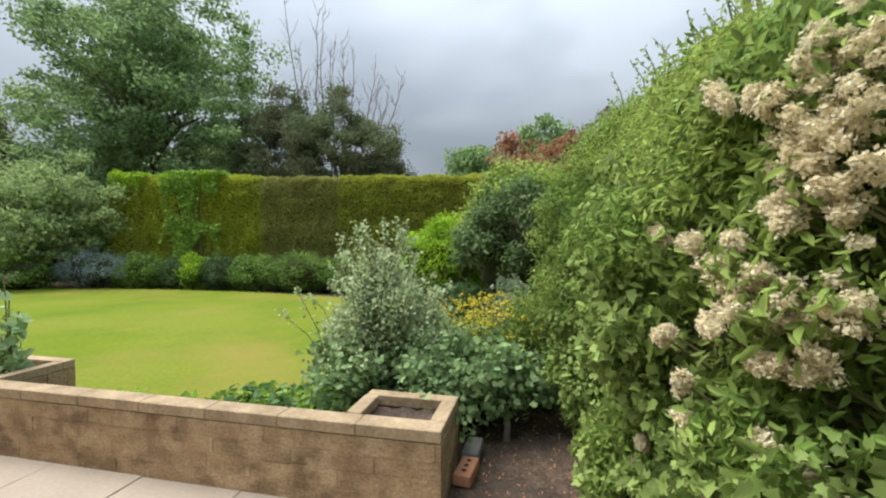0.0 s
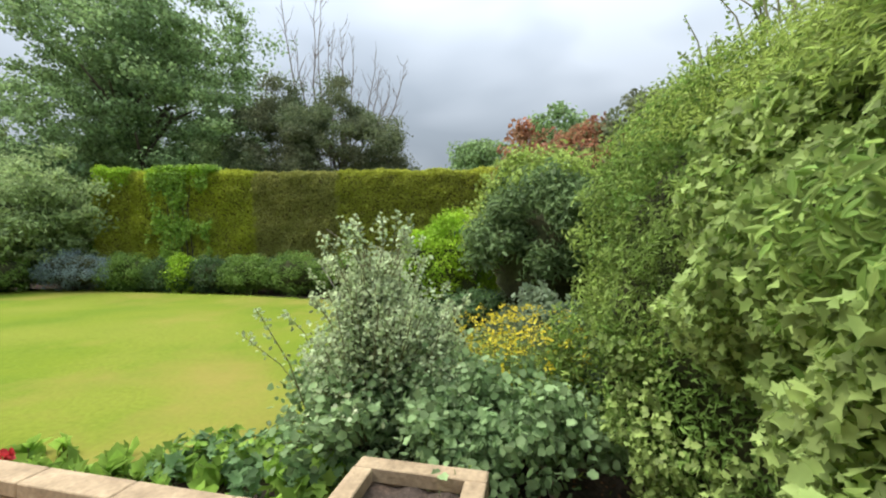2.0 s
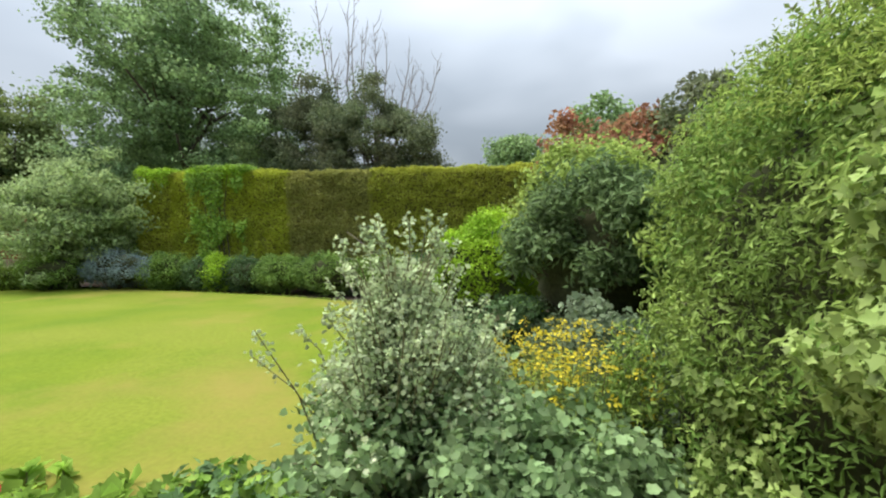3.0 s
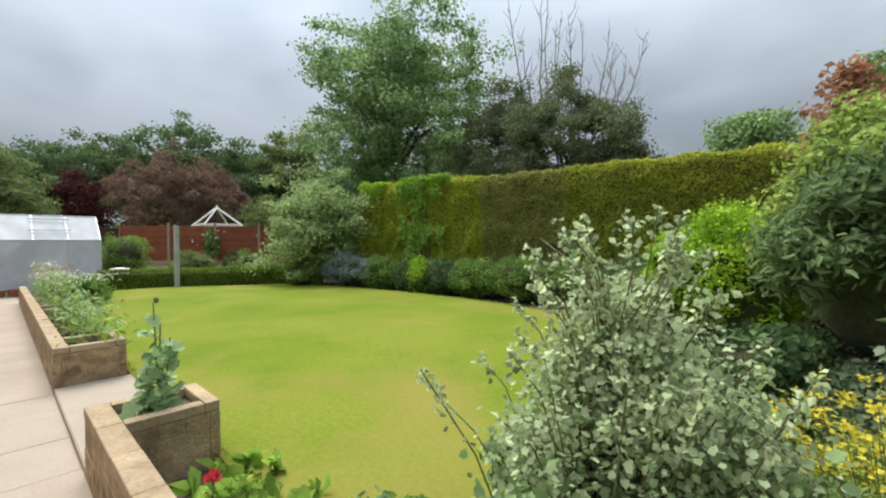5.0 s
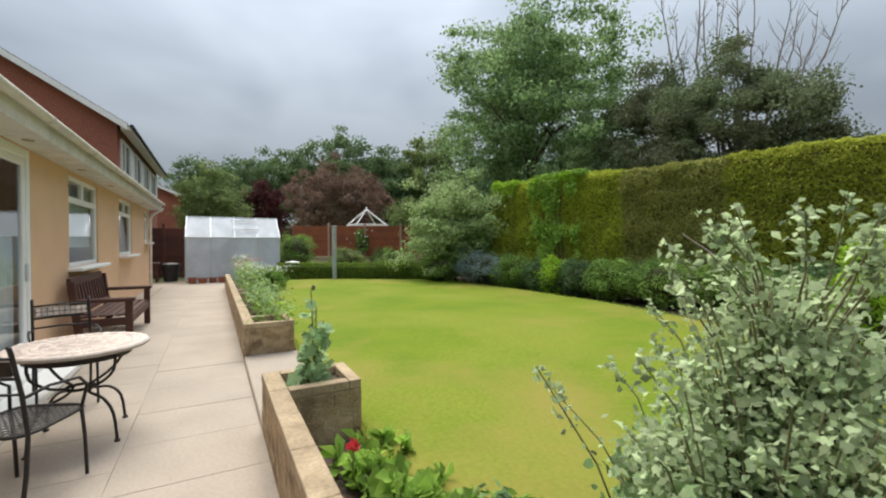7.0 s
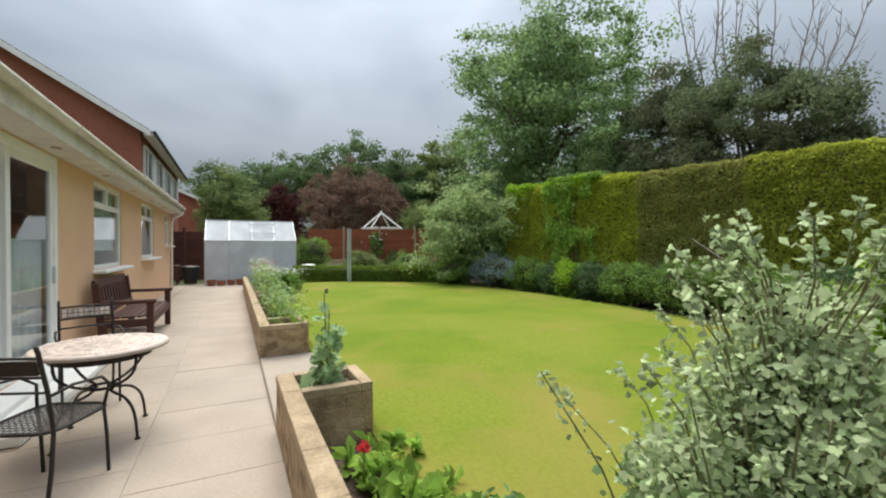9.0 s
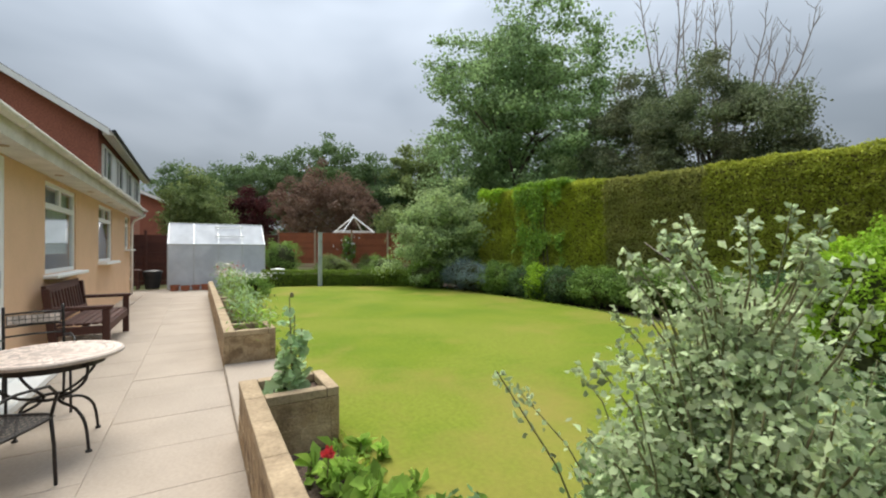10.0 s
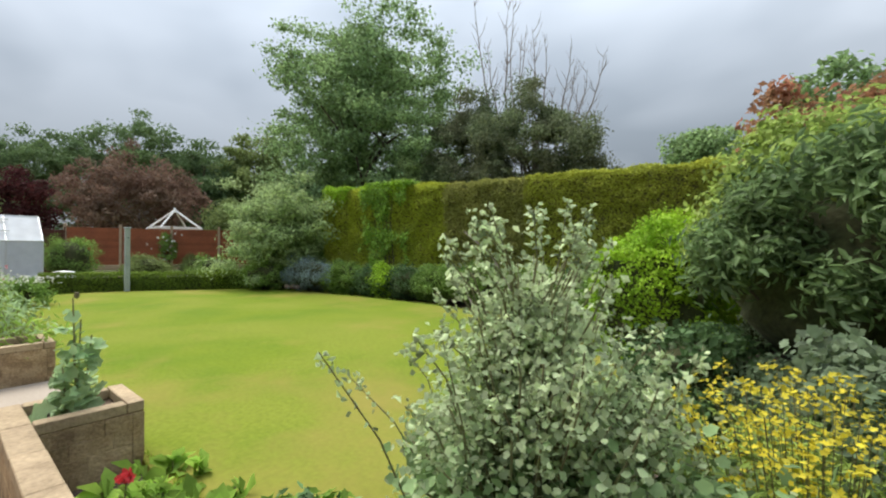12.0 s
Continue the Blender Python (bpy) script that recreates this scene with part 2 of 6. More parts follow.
L_WHITEFL = leaf_material("petal_white", (0.75, 0.75, 0.68), (0.6, 0.6, 0.5), 9.0, 0.2)
L_PINK = leaf_material("petal_pink", (0.62, 0.16, 0.2), (0.5, 0.14, 0.18), 9.0, 0.2)
L_GRASS = leaf_material("grass_blade", (0.336, 0.453, 0.060), (0.252, 0.369, 0.049), 1.0, 0.3)

L_FRESH = leaf_material("leaf_fresh_growth", (0.36, 0.46, 0.115), (0.25, 0.36, 0.085), 1.6, 0.45)
L_SILVER = leaf_material("leaf_silver", (0.26, 0.33, 0.21), (0.18, 0.24, 0.15), 2.5, 0.5, 0.6)
L_WHORL = leaf_material("leaf_whorled", (0.185, 0.27, 0.11), (0.11, 0.175, 0.07), 2.0, 0.5, 0.45)
L_SHADY = leaf_material("leaf_shady", (0.19, 0.26, 0.15), (0.12, 0.175, 0.095), 1.8, 0.45)
L_DAPPLE = leaf_material("leaf_ivy_low", (0.20, 0.33, 0.14), (0.13, 0.23, 0.095), 2.2, 0.45)

M_GLASS = bpy.data.materials.new("window_glass")
M_GLASS.use_nodes = True
gb = M_GLASS.node_tree.nodes["Principled BSDF"]
gb.inputs["Base Color"].default_value = (0.9, 0.95, 0.95, 1)
gb.inputs["Roughness"].default_value = 0.02
gb.inputs["Transmission Weight"].default_value = 1.0
gb.inputs["IOR"].default_value = 1.45

M_POLY = bpy.data.materials.new("frosted_sheet")
M_POLY.use_nodes = True
pn, pk = M_POLY.node_tree.nodes, M_POLY.node_tree.links
pb = pn["Principled BSDF"]
pb.inputs["Roughness"].default_value = 0.45
p_tex = pn.new("ShaderNodeTexNoise")
p_tex.inputs["Scale"].default_value = 2.2
p_tex.inputs["Detail"].default_value = 5
p_geo = pn.new("ShaderNodeNewGeometry")
pk.new(p_geo.outputs["Position"], p_tex.inputs["Vector"])
p_ramp = pn.new("ShaderNodeValToRGB")
p_ramp.color_ramp.elements[0].position = 0.35
p_ramp.color_ramp.elements[0].color = (0.68, 0.71, 0.75, 1)
p_ramp.color_ramp.elements[1].position = 0.65
p_ramp.color_ramp.elements[1].color = (0.84, 0.87, 0.91, 1)
pk.new(p_tex.outputs["Fac"], p_ramp.inputs[0])
pk.new(p_ramp.outputs[0], pb.inputs["Base Color"])
p_trl = pn.new("ShaderNodeBsdfTranslucent")
pk.new(p_ramp.outputs[0], p_trl.inputs[0])
p_tra = pn.new("ShaderNodeBsdfTransparent")
p_m1, p_m2 = pn.new("ShaderNodeMixShader"), pn.new("ShaderNodeMixShader")
p_m1.inputs[0].default_value, p_m2.inputs[0].default_value = 0.5, 0.12
pk.new(pb.outputs[0], p_m1.inputs[1])
pk.new(p_trl.outputs[0], p_m1.inputs[2])
pk.new(p_m1.outputs[0], p_m2.inputs[1])
pk.new(p_tra.outputs[0], p_m2.inputs[2])
pk.new(p_m2.outputs[0], pn["Material Output"].inputs[0])


# ---- mesh tools ----
rng = np.random.default_rng(7)


class Geo:
    """Collects vertices and faces of one mesh."""

    def __init__(self):
        self.v, self.f, self.n = [], [], 0

    def add(self, v, f):
        v = np.asarray(v, float).reshape(-1, 3)
        self.v.append(v)
        self.f.extend([[i + self.n for i in q] for q in f])
        self.n += len(v)
        return self

    def box(self, c, s, turn=None, bevel=0.0):
        """A box with its centre c and its size s; bevelled edges where asked for."""
        bm = bmesh.new()
        bmesh.ops.create_cube(bm, size=1.0, matrix=Matrix.Diagonal((*s, 1)))
        if bevel:
            bmesh.ops.bevel(bm, geom=bm.edges[:], offset=bevel, segments=1, affect="EDGES", profile=0.5)
        m = Matrix.Translation(c) @ (turn or Matrix())
        bm.verts.index_update()
        v = [m @ q.co for q in bm.verts]
        f = [[q.index for q in face.verts] for face in bm.faces]
        bm.free()
        return self.add(v, f)

    def tube(self, pts, radii, sides=6, caps=True):
        """A round bar along the points."""
        pts = [Vector(p) for p in pts]
        if isinstance(radii, (int, float)):
            radii = [radii] * len(pts)
        v, f = [], []
        side = None
        for i, p in enumerate(pts):
            way = (pts[min(i + 1, len(pts) - 1)] - pts[max(i - 1, 0)]).normalized()
            if side is None:
                side = way.orthogonal().normalized()
            side = (side - way * side.dot(way)).normalized()
            up = way.cross(side)
            for k in range(sides):
                a = 2 * math.pi * k / sides
                v.append(p + (side * math.cos(a) + up * math.sin(a)) * radii[i])
        for i in range(len(pts) - 1):
            for k in range(sides):
                k2 = (k + 1) % sides
                f.append([i * sides + k, i * sides + k2, (i + 1) * sides + k2, (i + 1) * sides + k])
        if caps:
            f.append(list(range(sides))[::-1])
            f.append([(len(pts) - 1) * sides + k for k in range(sides)])
        return self.add(v, f)

    def lathe(self, profile, c=(0, 0, 0), sides=24):
        """A turned body from (radius, height) rows."""
        v = [(c[0] + r * math.cos(2 * math.pi * k / sides), c[1] + r * math.sin(2 * math.pi * k / sides), c[2] + z)
             for r, z in profile for k in range(sides)]
        f = [[i * sides + k, i * sides + (k + 1) % sides, (i + 1) * sides + (k + 1) % sides, (i + 1) * sides + k]
             for i in range(len(profile) - 1) for k in range(sides)]
        return self.add(v, f)

    def grid(self, nx, ny, fn):
        """A sheet: fn(u, w) gives the place for u and w from 0 to 1."""
        v = [fn(i / nx, j / ny) for j in range(ny + 1) for i in range(nx + 1)]
        f = [[j * (nx + 1) + i, j * (nx + 1) + i + 1, (j + 1) * (nx + 1) + i + 1, (j + 1) * (nx + 1) + i]
             for j in range(ny) for i in range(nx)]
        return self.add(v, f)

    def mesh(self, name, mat, smooth=False):
        me = bpy.data.meshes.new(name)
        me.from_pydata(np.concatenate(self.v), [], self.f)
        me.materials.append(mat)
        if smooth:
            me.polygons.foreach_set("use_smooth", [True] * len(me.polygons))
        me.update()
        return me


def thing(name, label, category, at=(0, 0, 0), turn=0.0, group="", kind=""):
    """An empty at a thing's base, which carries its parts."""
    ob = new(name)
    ob.matrix_basis = pose(*at, 0, 0, turn)
    return tagged(ob, label, category, group, kind)


def part(name, geo, mat, parent, label="", smooth=False, kind=""):
    """One mesh under a thing or under a part."""
    me = geo if isinstance(geo, bpy.types.Mesh) else geo.mesh(name, mat, smooth)
    ob = new(name, me)
    ob.parent = parent
    return tagged(ob, label, kind=kind)


def structure(name, geo, mat, label, category, smooth=False):
    return tagged(new(name, geo.mesh(name, mat, smooth)), label, category, kind="structure")


# leaf outlines: length along y, face up z
LEAF_FOLD = (np.array([(0, 0, 0), (-0.3, 0.5, 0.09), (0, 1, -0.08), (0.3, 0.5, 0.09)]), [(0, 2, 1), (0, 3, 2)])
LEAF_SLIM = (np.array([(0, 0, 0), (-0.13, 0.45, 0.04), (0, 1, -0.12), (0.13, 0.45, 0.04)]), [(0, 2, 1), (0, 3, 2)])
LEAF_LANCE = (np.array([(0, 0, 0), (-0.17, 0.35, 0.05), (-0.13, 0.7, 0.02), (0, 1, -0.16), (0.13, 0.7, 0.02), (0.17, 0.35, 0.05)]), [(0, 3, 2), (0, 2, 1), (0, 4, 3), (0, 5, 4)])
LEAF_BROAD = (np.array([(0, 0.42, -0.07), (0, 0, 0), (-0.34, 0.06, 0.06), (-0.27, 0.33, 0.0), (-0.52, 0.5, 0.05), (-0.24, 0.62, 0.0), (0, 1.0, -0.12),
                        (0.24, 0.62, 0.0), (0.52, 0.5, 0.05), (0.27, 0.33, 0.0), (0.34, 0.06, 0.06)]),
              [(0, k, k + 1) for k in range(1, 10)] + [(0, 10, 1)])
LEAF_LOBED = (np.array([(0, 0.4, -0.05), (0, 0.06, 0), (-0.24, 0.0, 0.05), (-0.44, 0.2, 0.05), (-0.36, 0.38, 0.0), (-0.42, 0.66, 0.04), (-0.2, 0.8, 0.0), (0, 1.0, -0.1),
                        (0.2, 0.8, 0.0), (0.42, 0.66, 0.04), (0.36, 0.38, 0.0), (0.44, 0.2, 0.05), (0.24, 0.0, 0.05)]),
              [(0, k, k + 1) for k in range(1, 12)] + [(0, 12, 1)])
LEAF_BLADE = (np.array([(0, 0, 0), (-0.14, 0.35, 0.07), (-0.24, 0.72, 0.06), (0, 1, -0.12), (0.24, 0.72, 0.06), (0.14, 0.35, 0.07), (0, 0.5, 0.0)]),
              [(0, 6, 1), (1, 6, 2), (2, 6, 3), (3, 6, 4), (4, 6, 5), (5, 6, 0)])
LEAF_TUFT = (np.array([(0, 0, 0), (-0.35, 0.6, 0.15), (0, 1.0, 0.0), (0.35, 0.6, 0.15), (0, 0.35, 0.4)]), [(0, 2, 1), (0, 3, 2), (0, 4, 2)])


def unit(a):
    return a / np.maximum(np.linalg.norm(a, axis=1, keepdims=True), 1e-9)


def leaves(name, pts, normals, size, shape, mat, spread=0.7, droop=0.0, vary=0.35):
    """One mesh of many leaves at pts, facing roughly along normals."""
    tv, tf = shape
    k, n = len(tv), len(pts)
    nor = unit(np.asarray(normals) + rng.normal(0, spread, (n, 3)))
    tan = rng.normal(0, 1, (n, 3)) + np.array((0, 0, -droop))
    tan = unit(tan - nor * (tan * nor).sum(1, keepdims=True))
    bit = np.cross(tan, nor)
    s = size * (1 + rng.uniform(-vary, vary, n))
    v = (np.asarray(pts)[:, None, :] + s[:, None, None] * (tv[None, :, 0:1] * bit[:, None, :] + tv[None, :, 1:2] * tan[:, None, :]
                                                        + tv[None, :, 2:3] * nor[:, None, :])).reshape(-1, 3)
    f = (np.array(tf)[None] + (np.arange(n) * k)[:, None, None]).reshape(-1, 3)
    me = bpy.data.meshes.new(name)
    me.vertices.add(len(v))
    me.vertices.foreach_set("co", v.ravel())
    me.loops.add(f.size)
    me.loops.foreach_set("vertex_index", f.ravel())
    me.polygons.add(len(f))
    me.polygons.foreach_set("loop_start", np.arange(len(f)) * 3)
    me.materials.append(mat)
    me.update(calc_edges=True)
    return me


def ball(n):
    return unit(rng.normal(0, 1, (n, 3)))


def clumped(centres, radius, per, flat=0.8, shell=0.55):
    """Points and outward directions of leaf clumps round the centres."""
    c = np.repeat(np.asarray(centres), per, axis=0)
    d = ball(len(c))
    r = (shell + (1 - shell) * rng.random(len(c))) ** 1.0
    rad = np.repeat(np.broadcast_to(radius, (len(centres),)), per)
    p = c + d * (r * rad)[:, None] * np.array((1, 1, flat))
    return p, unit(d + np.array((0, 0, 0.35)))


def crown_centres(n, radii, low=-0.9, edge=0.45, lumps=None):
    """Clump centres through an uneven ellipsoid, most of them near its skin."""
    d = ball(n * 2)
    d = d[d[:, 2] > low][:n]
    wob = np.array([0.86 + 0.42 * noise.noise(Vector(q * 1.9) + Vector((radii[0], radii[2], 3.1))) for q in d])
    return d * ((edge + (1 - edge) * rng.random(len(d)) ** 0.6) * wob)[:, None] * np.array(radii)


def limbs(geo, base, top, r, n, spread, seed):
    """A tapering trunk with limbs that fork up into a crown."""
    rr = random.Random(seed)
    base, top = Vector(base), Vector(top)
    pts = [base.lerp(top, k / 5) + Vector((rr.uniform(-1, 1), rr.uniform(-1, 1), 0)) * r * 0.6 * (k > 0) for k in range(6)]
    geo.tube(pts, [r * (1.25 - 0.2 * k) if k else r * 1.4 for k in range(6)], 8)
    for i in range(n):
        k = rr.uniform(0.35, 1.0)
        p = base.lerp(top, k)
        a = rr.uniform(0, 6.28)
        out = Vector((math.cos(a), math.sin(a), rr.uniform(0.4, 1.1))) * spread * rr.uniform(0.6, 1.0)
        q = p + out * 0.5 + Vector((0, 0, 0.1 * spread))
        geo.tube([p, q, p + out], [r * 0.42, r * 0.26, r * 0.08], 5)
        for _ in range(2):
            b = q + Vector((rr.uniform(-1, 1), rr.uniform(-1, 1), rr.uniform(0.2, 1))) * spread * 0.45
            geo.tube([q, q.lerp(b, 0.5) + Vector((0, 0, 0.05)), b], [r * 0.2, r * 0.12, r * 0.04], 4)


def tree(label, at, trunk_top, trunk_r, centre, radii, clumps, clump_r, per, size, mat, seed, name="tree", shape=LEAF_FOLD,
         shell=0.45, low=-0.9, edge=0.35, bark=None, spread=None, flat=0.75, jut=0.0):
    t = thing(name, label, "tree" if "tree" in name else "shrub", at)
    g = Geo()
    limbs(g, (0, 0, -0.1), (0, 0, trunk_top), trunk_r, 9, spread or min(radii) * 0.8, seed)
    part("trunk", g, bark or M_BARK, t, smooth=True)
    c = crown_centres(clumps, radii, low, edge)
    c *= 1 + jut * rng.random((len(c), 1)) ** 4
    c += np.array(centre)
    c = c[c[:, 2] > 0.3]
    p, d = clumped(c, clump_r * (0.6 + 0.8 * rng.random(len(c))), per, flat, shell)
    p[:, 2] = np.maximum(p[:, 2], 0.05)
    part("crown", leaves("crown", p, d, size, shape, mat), mat, t)
    return t


def hedge(name, label, length, depth, height, mat, count, size, at, turn, shape=LEAF_FOLD, wob=0.06, core=None, spread=0.7, category="hedge"):
    """A clipped hedge: a solid core, by default coloured dark as the shade inside, and a skin of leaves on its faces.
    Its front runs along x from the base point.
    """
    t = thing(name, label, category, at, turn)
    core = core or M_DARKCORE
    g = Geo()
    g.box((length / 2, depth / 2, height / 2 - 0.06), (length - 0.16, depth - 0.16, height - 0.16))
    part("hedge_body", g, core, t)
    areas = np.array([length * height, length * height * 0.3, length * depth, depth * height, depth * height])
    face = rng.choice(5, count, p=areas / areas.sum())
    a, b = rng.random(count), rng.random(count)
    p, d = np.zeros((count, 3)), np.zeros((count, 3))
    for i, (o, u, w, nn) in enumerate((((0, 0, 0), (length, 0, 0), (0, 0, height), (0, -1, 0.15)),
                                       ((0, depth, 0), (length, 0, 0), (0, 0, height), (0, 1, 0)),
                                       ((0, 0, height), (length, 0, 0), (0, depth, 0), (0, 0, 1)),
                                       ((0, 0, 0), (0, depth, 0), (0, 0, height), (-1, 0, 0)),
                                       ((length, 0, 0), (0, depth, 0), (0, 0, height), (1, 0, 0)))):
        k = face == i
        p[k] = np.array(o) + a[k, None] * np.array(u) + b[k, None] * np.array(w)
        d[k] = nn
    lump = np.array([noise.noise(Vector(q) * 1.6) + 0.5 * noise.noise(Vector(q) * 4.5) for q in p])
    p += d * (lump * wob + rng.uniform(-0.05, 0.02, count))[:, None]
    # rounded shoulders
    over = np.clip((p[:, 2] - (height - 0.18)) / 0.18, 0, 1)
    p[:, 1] += over * over * 0.1 * (p[:, 1] < depth / 2)
    part("foliage", leaves("foliage", p, d, size, shape, mat, spread), mat, t)
    return t


def shrub(label, at, radii, clumps, clump_r, per, size, mat, name="shrub", shape=LEAF_FOLD, core=0.72, seed=1, shell=0.5, edge=0.7, low=-0.55,
          category="shrub", spread=0.7):
    """A rounded bush: stems, a solid core coloured dark as the shade inside, and clumps of leaves; its centre stands
    radii[2] above the base.
    """
    t = thing(name, label, category, at)
    rr = random.Random(seed)
    g = Geo()
    for i in range(7):
        a = rr.uniform(0, 6.28)
        e = Vector((math.cos(a) * radii[0] * 0.6, math.sin(a) * radii[1] * 0.6, radii[2] * rr.uniform(0.9, 1.5)))
        g.tube([(e.x * 0.05, e.y * 0.05, -0.05), (e.x * 0.45, e.y * 0.45, e.z * 0.55), tuple(e)], [0.03, 0.02, 0.008], 5)
    part("stem", g, M_BARK, t, smooth=True)
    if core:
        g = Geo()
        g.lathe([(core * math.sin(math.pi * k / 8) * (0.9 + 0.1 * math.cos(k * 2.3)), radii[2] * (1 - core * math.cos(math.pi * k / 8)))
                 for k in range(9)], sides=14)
        me = g.mesh("shade_core", M_DARKCORE, True)
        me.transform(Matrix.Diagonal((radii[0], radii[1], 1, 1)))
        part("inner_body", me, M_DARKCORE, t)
    c = crown_centres(clumps, radii, low, edge)
    c[:, 2] += radii[2]
    p, d = clumped(c, clump_r * (0.7 + 0.6 * rng.random(len(c))), per, 0.85, shell)
    k = p[:, 2] > 0.01
    part("foliage", leaves("foliage", p[k], d[k], size, shape, mat, spread), mat, t)
    return t


# ---- ground, lawn, soil ----
def lawn_z(x, y):
    return 0.06 + 0.05 * min(1.0, max(0.0, (y - 0.6) / 3.0)) + 0.012 * noise.noise(Vector((x * 0.5, y * 0.5, 0)))


g = Geo()
g.grid(40, 40, lambda u, w: (-900 + 1800 * u, -900 + 1800 * w, -0.06))
structure("ground", g, M_GROUND, "rough earth and grass reaching into the distance", "ground")

# the rounded lawn
LC, LR = (-8.9, 3.4), (7.6, 4.05)
g = Geo()
rings, spokes = 30, 96
lv, lf = [(LC[0], LC[1], lawn_z(*LC))], []


def lawn_edge(a):
    """Distance factor of the lawn's edge: a squarish oval."""
    c, s = math.cos(a), math.sin(a)
    p = 2.9
    return (abs(c) ** p + abs(s) ** p) ** (-1 / p)


for r in range(1, rings + 1):
    for k in range(spokes):
        a = 2 * math.pi * k / spokes
        q = lawn_edge(a) * r / rings
        x, y = LC[0] + LR[0] * q * math.cos(a), LC[1] + LR[1] * q * math.sin(a)
        y = max(y, 0.62)
        lv.append((x, y, lawn_z(x, y) - (0.05 if r == rings else 0.0)))
for k in range(spokes):
    lf.append([0, 1 + k, 1 + (k + 1) % spokes])
for r in range(rings - 1):
    for k in range(spokes):
        a, b = 1 + r * spokes + k, 1 + r * spokes + (k + 1) % spokes
        lf.append([a, a + spokes, b + spokes, b])
g.add(lv, lf)
structure("lawn", g, M_LAWN, "short mown lawn with yellow dry patches and a curved edge", "lawn", True)

# soil of the beds round it
g = Geo()
g.grid(60, 40, lambda u, w: (-19 + 22 * u, 0.2 + 11 * w, 0.012 + 0.02 * noise.noise(Vector((u * 60, w * 33, 2)))))
structure("border_soil", g, M_SOIL, "dark bare soil of the planting borders", "soil", True)
g = Geo()
g.grid(30, 60, lambda u, w: (-0.16 + 3.2 * u, -0.25 + 5.5 * w, 0.04 + 0.03 * noise.noise(Vector((u * 20, w * 40, 5))) - 0.03 * (w < 0.04)))
structure("soil_path", g, M_SOIL, "trodden dark earth beside the hedge with fallen petals", "soil", True)
# crumbs and fallen petals on the trodden soil
n = 900
pp = np.stack([rng.uniform(-0.1, 0.95, n), rng.uniform(0.0, 3.6, n), np.full(n, 0.072)], 1)
tagged(new("fallen_petals", leaves("fallen_petals", pp, np.tile((0, 0, 1.0), (n, 1)), 0.02, LEAF_FOLD, L_ROSE, 0.4)),
       "dry brown petals and leaves scattered on the soil", "leaf litter", kind="stuff")

# ---- patio bed; the slabs come last ----
g = Geo()
g.box((-8.2, -2.2, -0.07), (21.2, 4.5, 0.1))
patio = structure("patio", g, M_JOINT, "patio of buff concrete slabs with thin dark joints", "patio")


# ---- the bungalow ----
HY, HX0, HX1 = -2.15, -16.85, -1.2
WALL_H, WALL_T = 2.5, 0.28
OPEN = [(-6.8, -4.4, 0.16, 2.485), (-10.0, -8.25, 1.08, 2.44), (-13.6, -11.95, 1.16, 2.44), (-16.5, -15.75, 1.45, 2.42)]


def wall_with_openings(g, x0, x1, y0, y1, z0, z1, openings):
    xs = x0
    for a, b, lo, hi in sorted(openings):
        g.box(((xs + a) / 2, (y0 + y1) / 2, (z0 + z1) / 2), (a - xs, y1 - y0, z1 - z0))
        if lo > z0:
            g.box(((a + b) / 2, (y0 + y1) / 2, (z0 + lo) / 2), (b - a, y1 - y0, lo - z0))
        if hi < z1:
            g.box(((a + b) / 2, (y0 + y1) / 2, (hi + z1) / 2), (b - a, y1 - y0, z1 - hi))
        xs = b
    g.box(((xs + x1) / 2, (y0 + y1) / 2, (z0 + z1) / 2), (x1 - xs, y1 - y0, z1 - z0))


g = Geo()
wall_with_openings(g, HX0, HX1, HY - WALL_T, HY, -0.06, WALL_H, OPEN)
structure("wall_north", g, M_STUCCO, "buff-painted brick wall of the bungalow", "wall")
g = Geo()
g.box((HX0 + 0.14, HY - 0.28 - 3.5, 1.22), (0.28, 7.0, 2.56))
structure("wall_west", g, M_STUCCO, "buff-painted end wall of the bungalow", "wall")
g = Geo()
g.box((HX1 - 0.14, HY - 0.28 - 3.5, 1.22), (0.28, 7.0, 2.56))
structure("wall_east", g, M_STUCCO, "buff-painted end wall of the bungalow", "wall")
g = Geo()
g.box(((HX0 + HX1) / 2, HY - 4.3, 1.22), (HX1 - HX0 - 0.6, 0.1, 2.5))
structure("wall_inner", g, M_ROOM, "pale plaster wall inside the rooms", "wall")
g = Geo()
g.box(((HX0 + HX1) / 2, HY - 2.3, 0.05), (HX1 - HX0 - 0.6, 3.9, 0.1))
structure("floor_inner", g, M_JOINT, "brown carpet inside the bungalow", "floor")
g = Geo()
g.box(((HX0 + HX1) / 2, HY - 2.3, 2.46), (HX1 - HX0 - 0.6, 3.9, 0.05))
structure("ceiling", g, M_ROOM, "white plaster ceiling inside the bungalow", "ceiling")
# eaves: soffit, fascia, gutter, roof
g = Geo()
g.box(((HX0 + HX1) / 2, HY + 0.08, WALL_H + 0.02), (HX1 - HX0 + 0.3, 0.5, 0.03))
soffit = structure("soffit", g, M_OFFWHITE, "white boarded soffit under the eaves with small vents", "soffit")
g = Geo()
g.box(((HX0 + HX1) / 2, HY + 0.325, WALL_H + 0.13), (HX1 - HX0 + 0.3, 0.022, 0.26))
structure("fascia", g, M_OFFWHITE, "white fascia board along the eaves", "fascia")
gut = thing("gutter", "weathered white plastic gutter along the bungalow eaves", "gutter", (HX0 - 0.16, HY + 0.39, WALL_H + 0.2))
GL = HX1 - HX0 + 0.3
g = Geo()
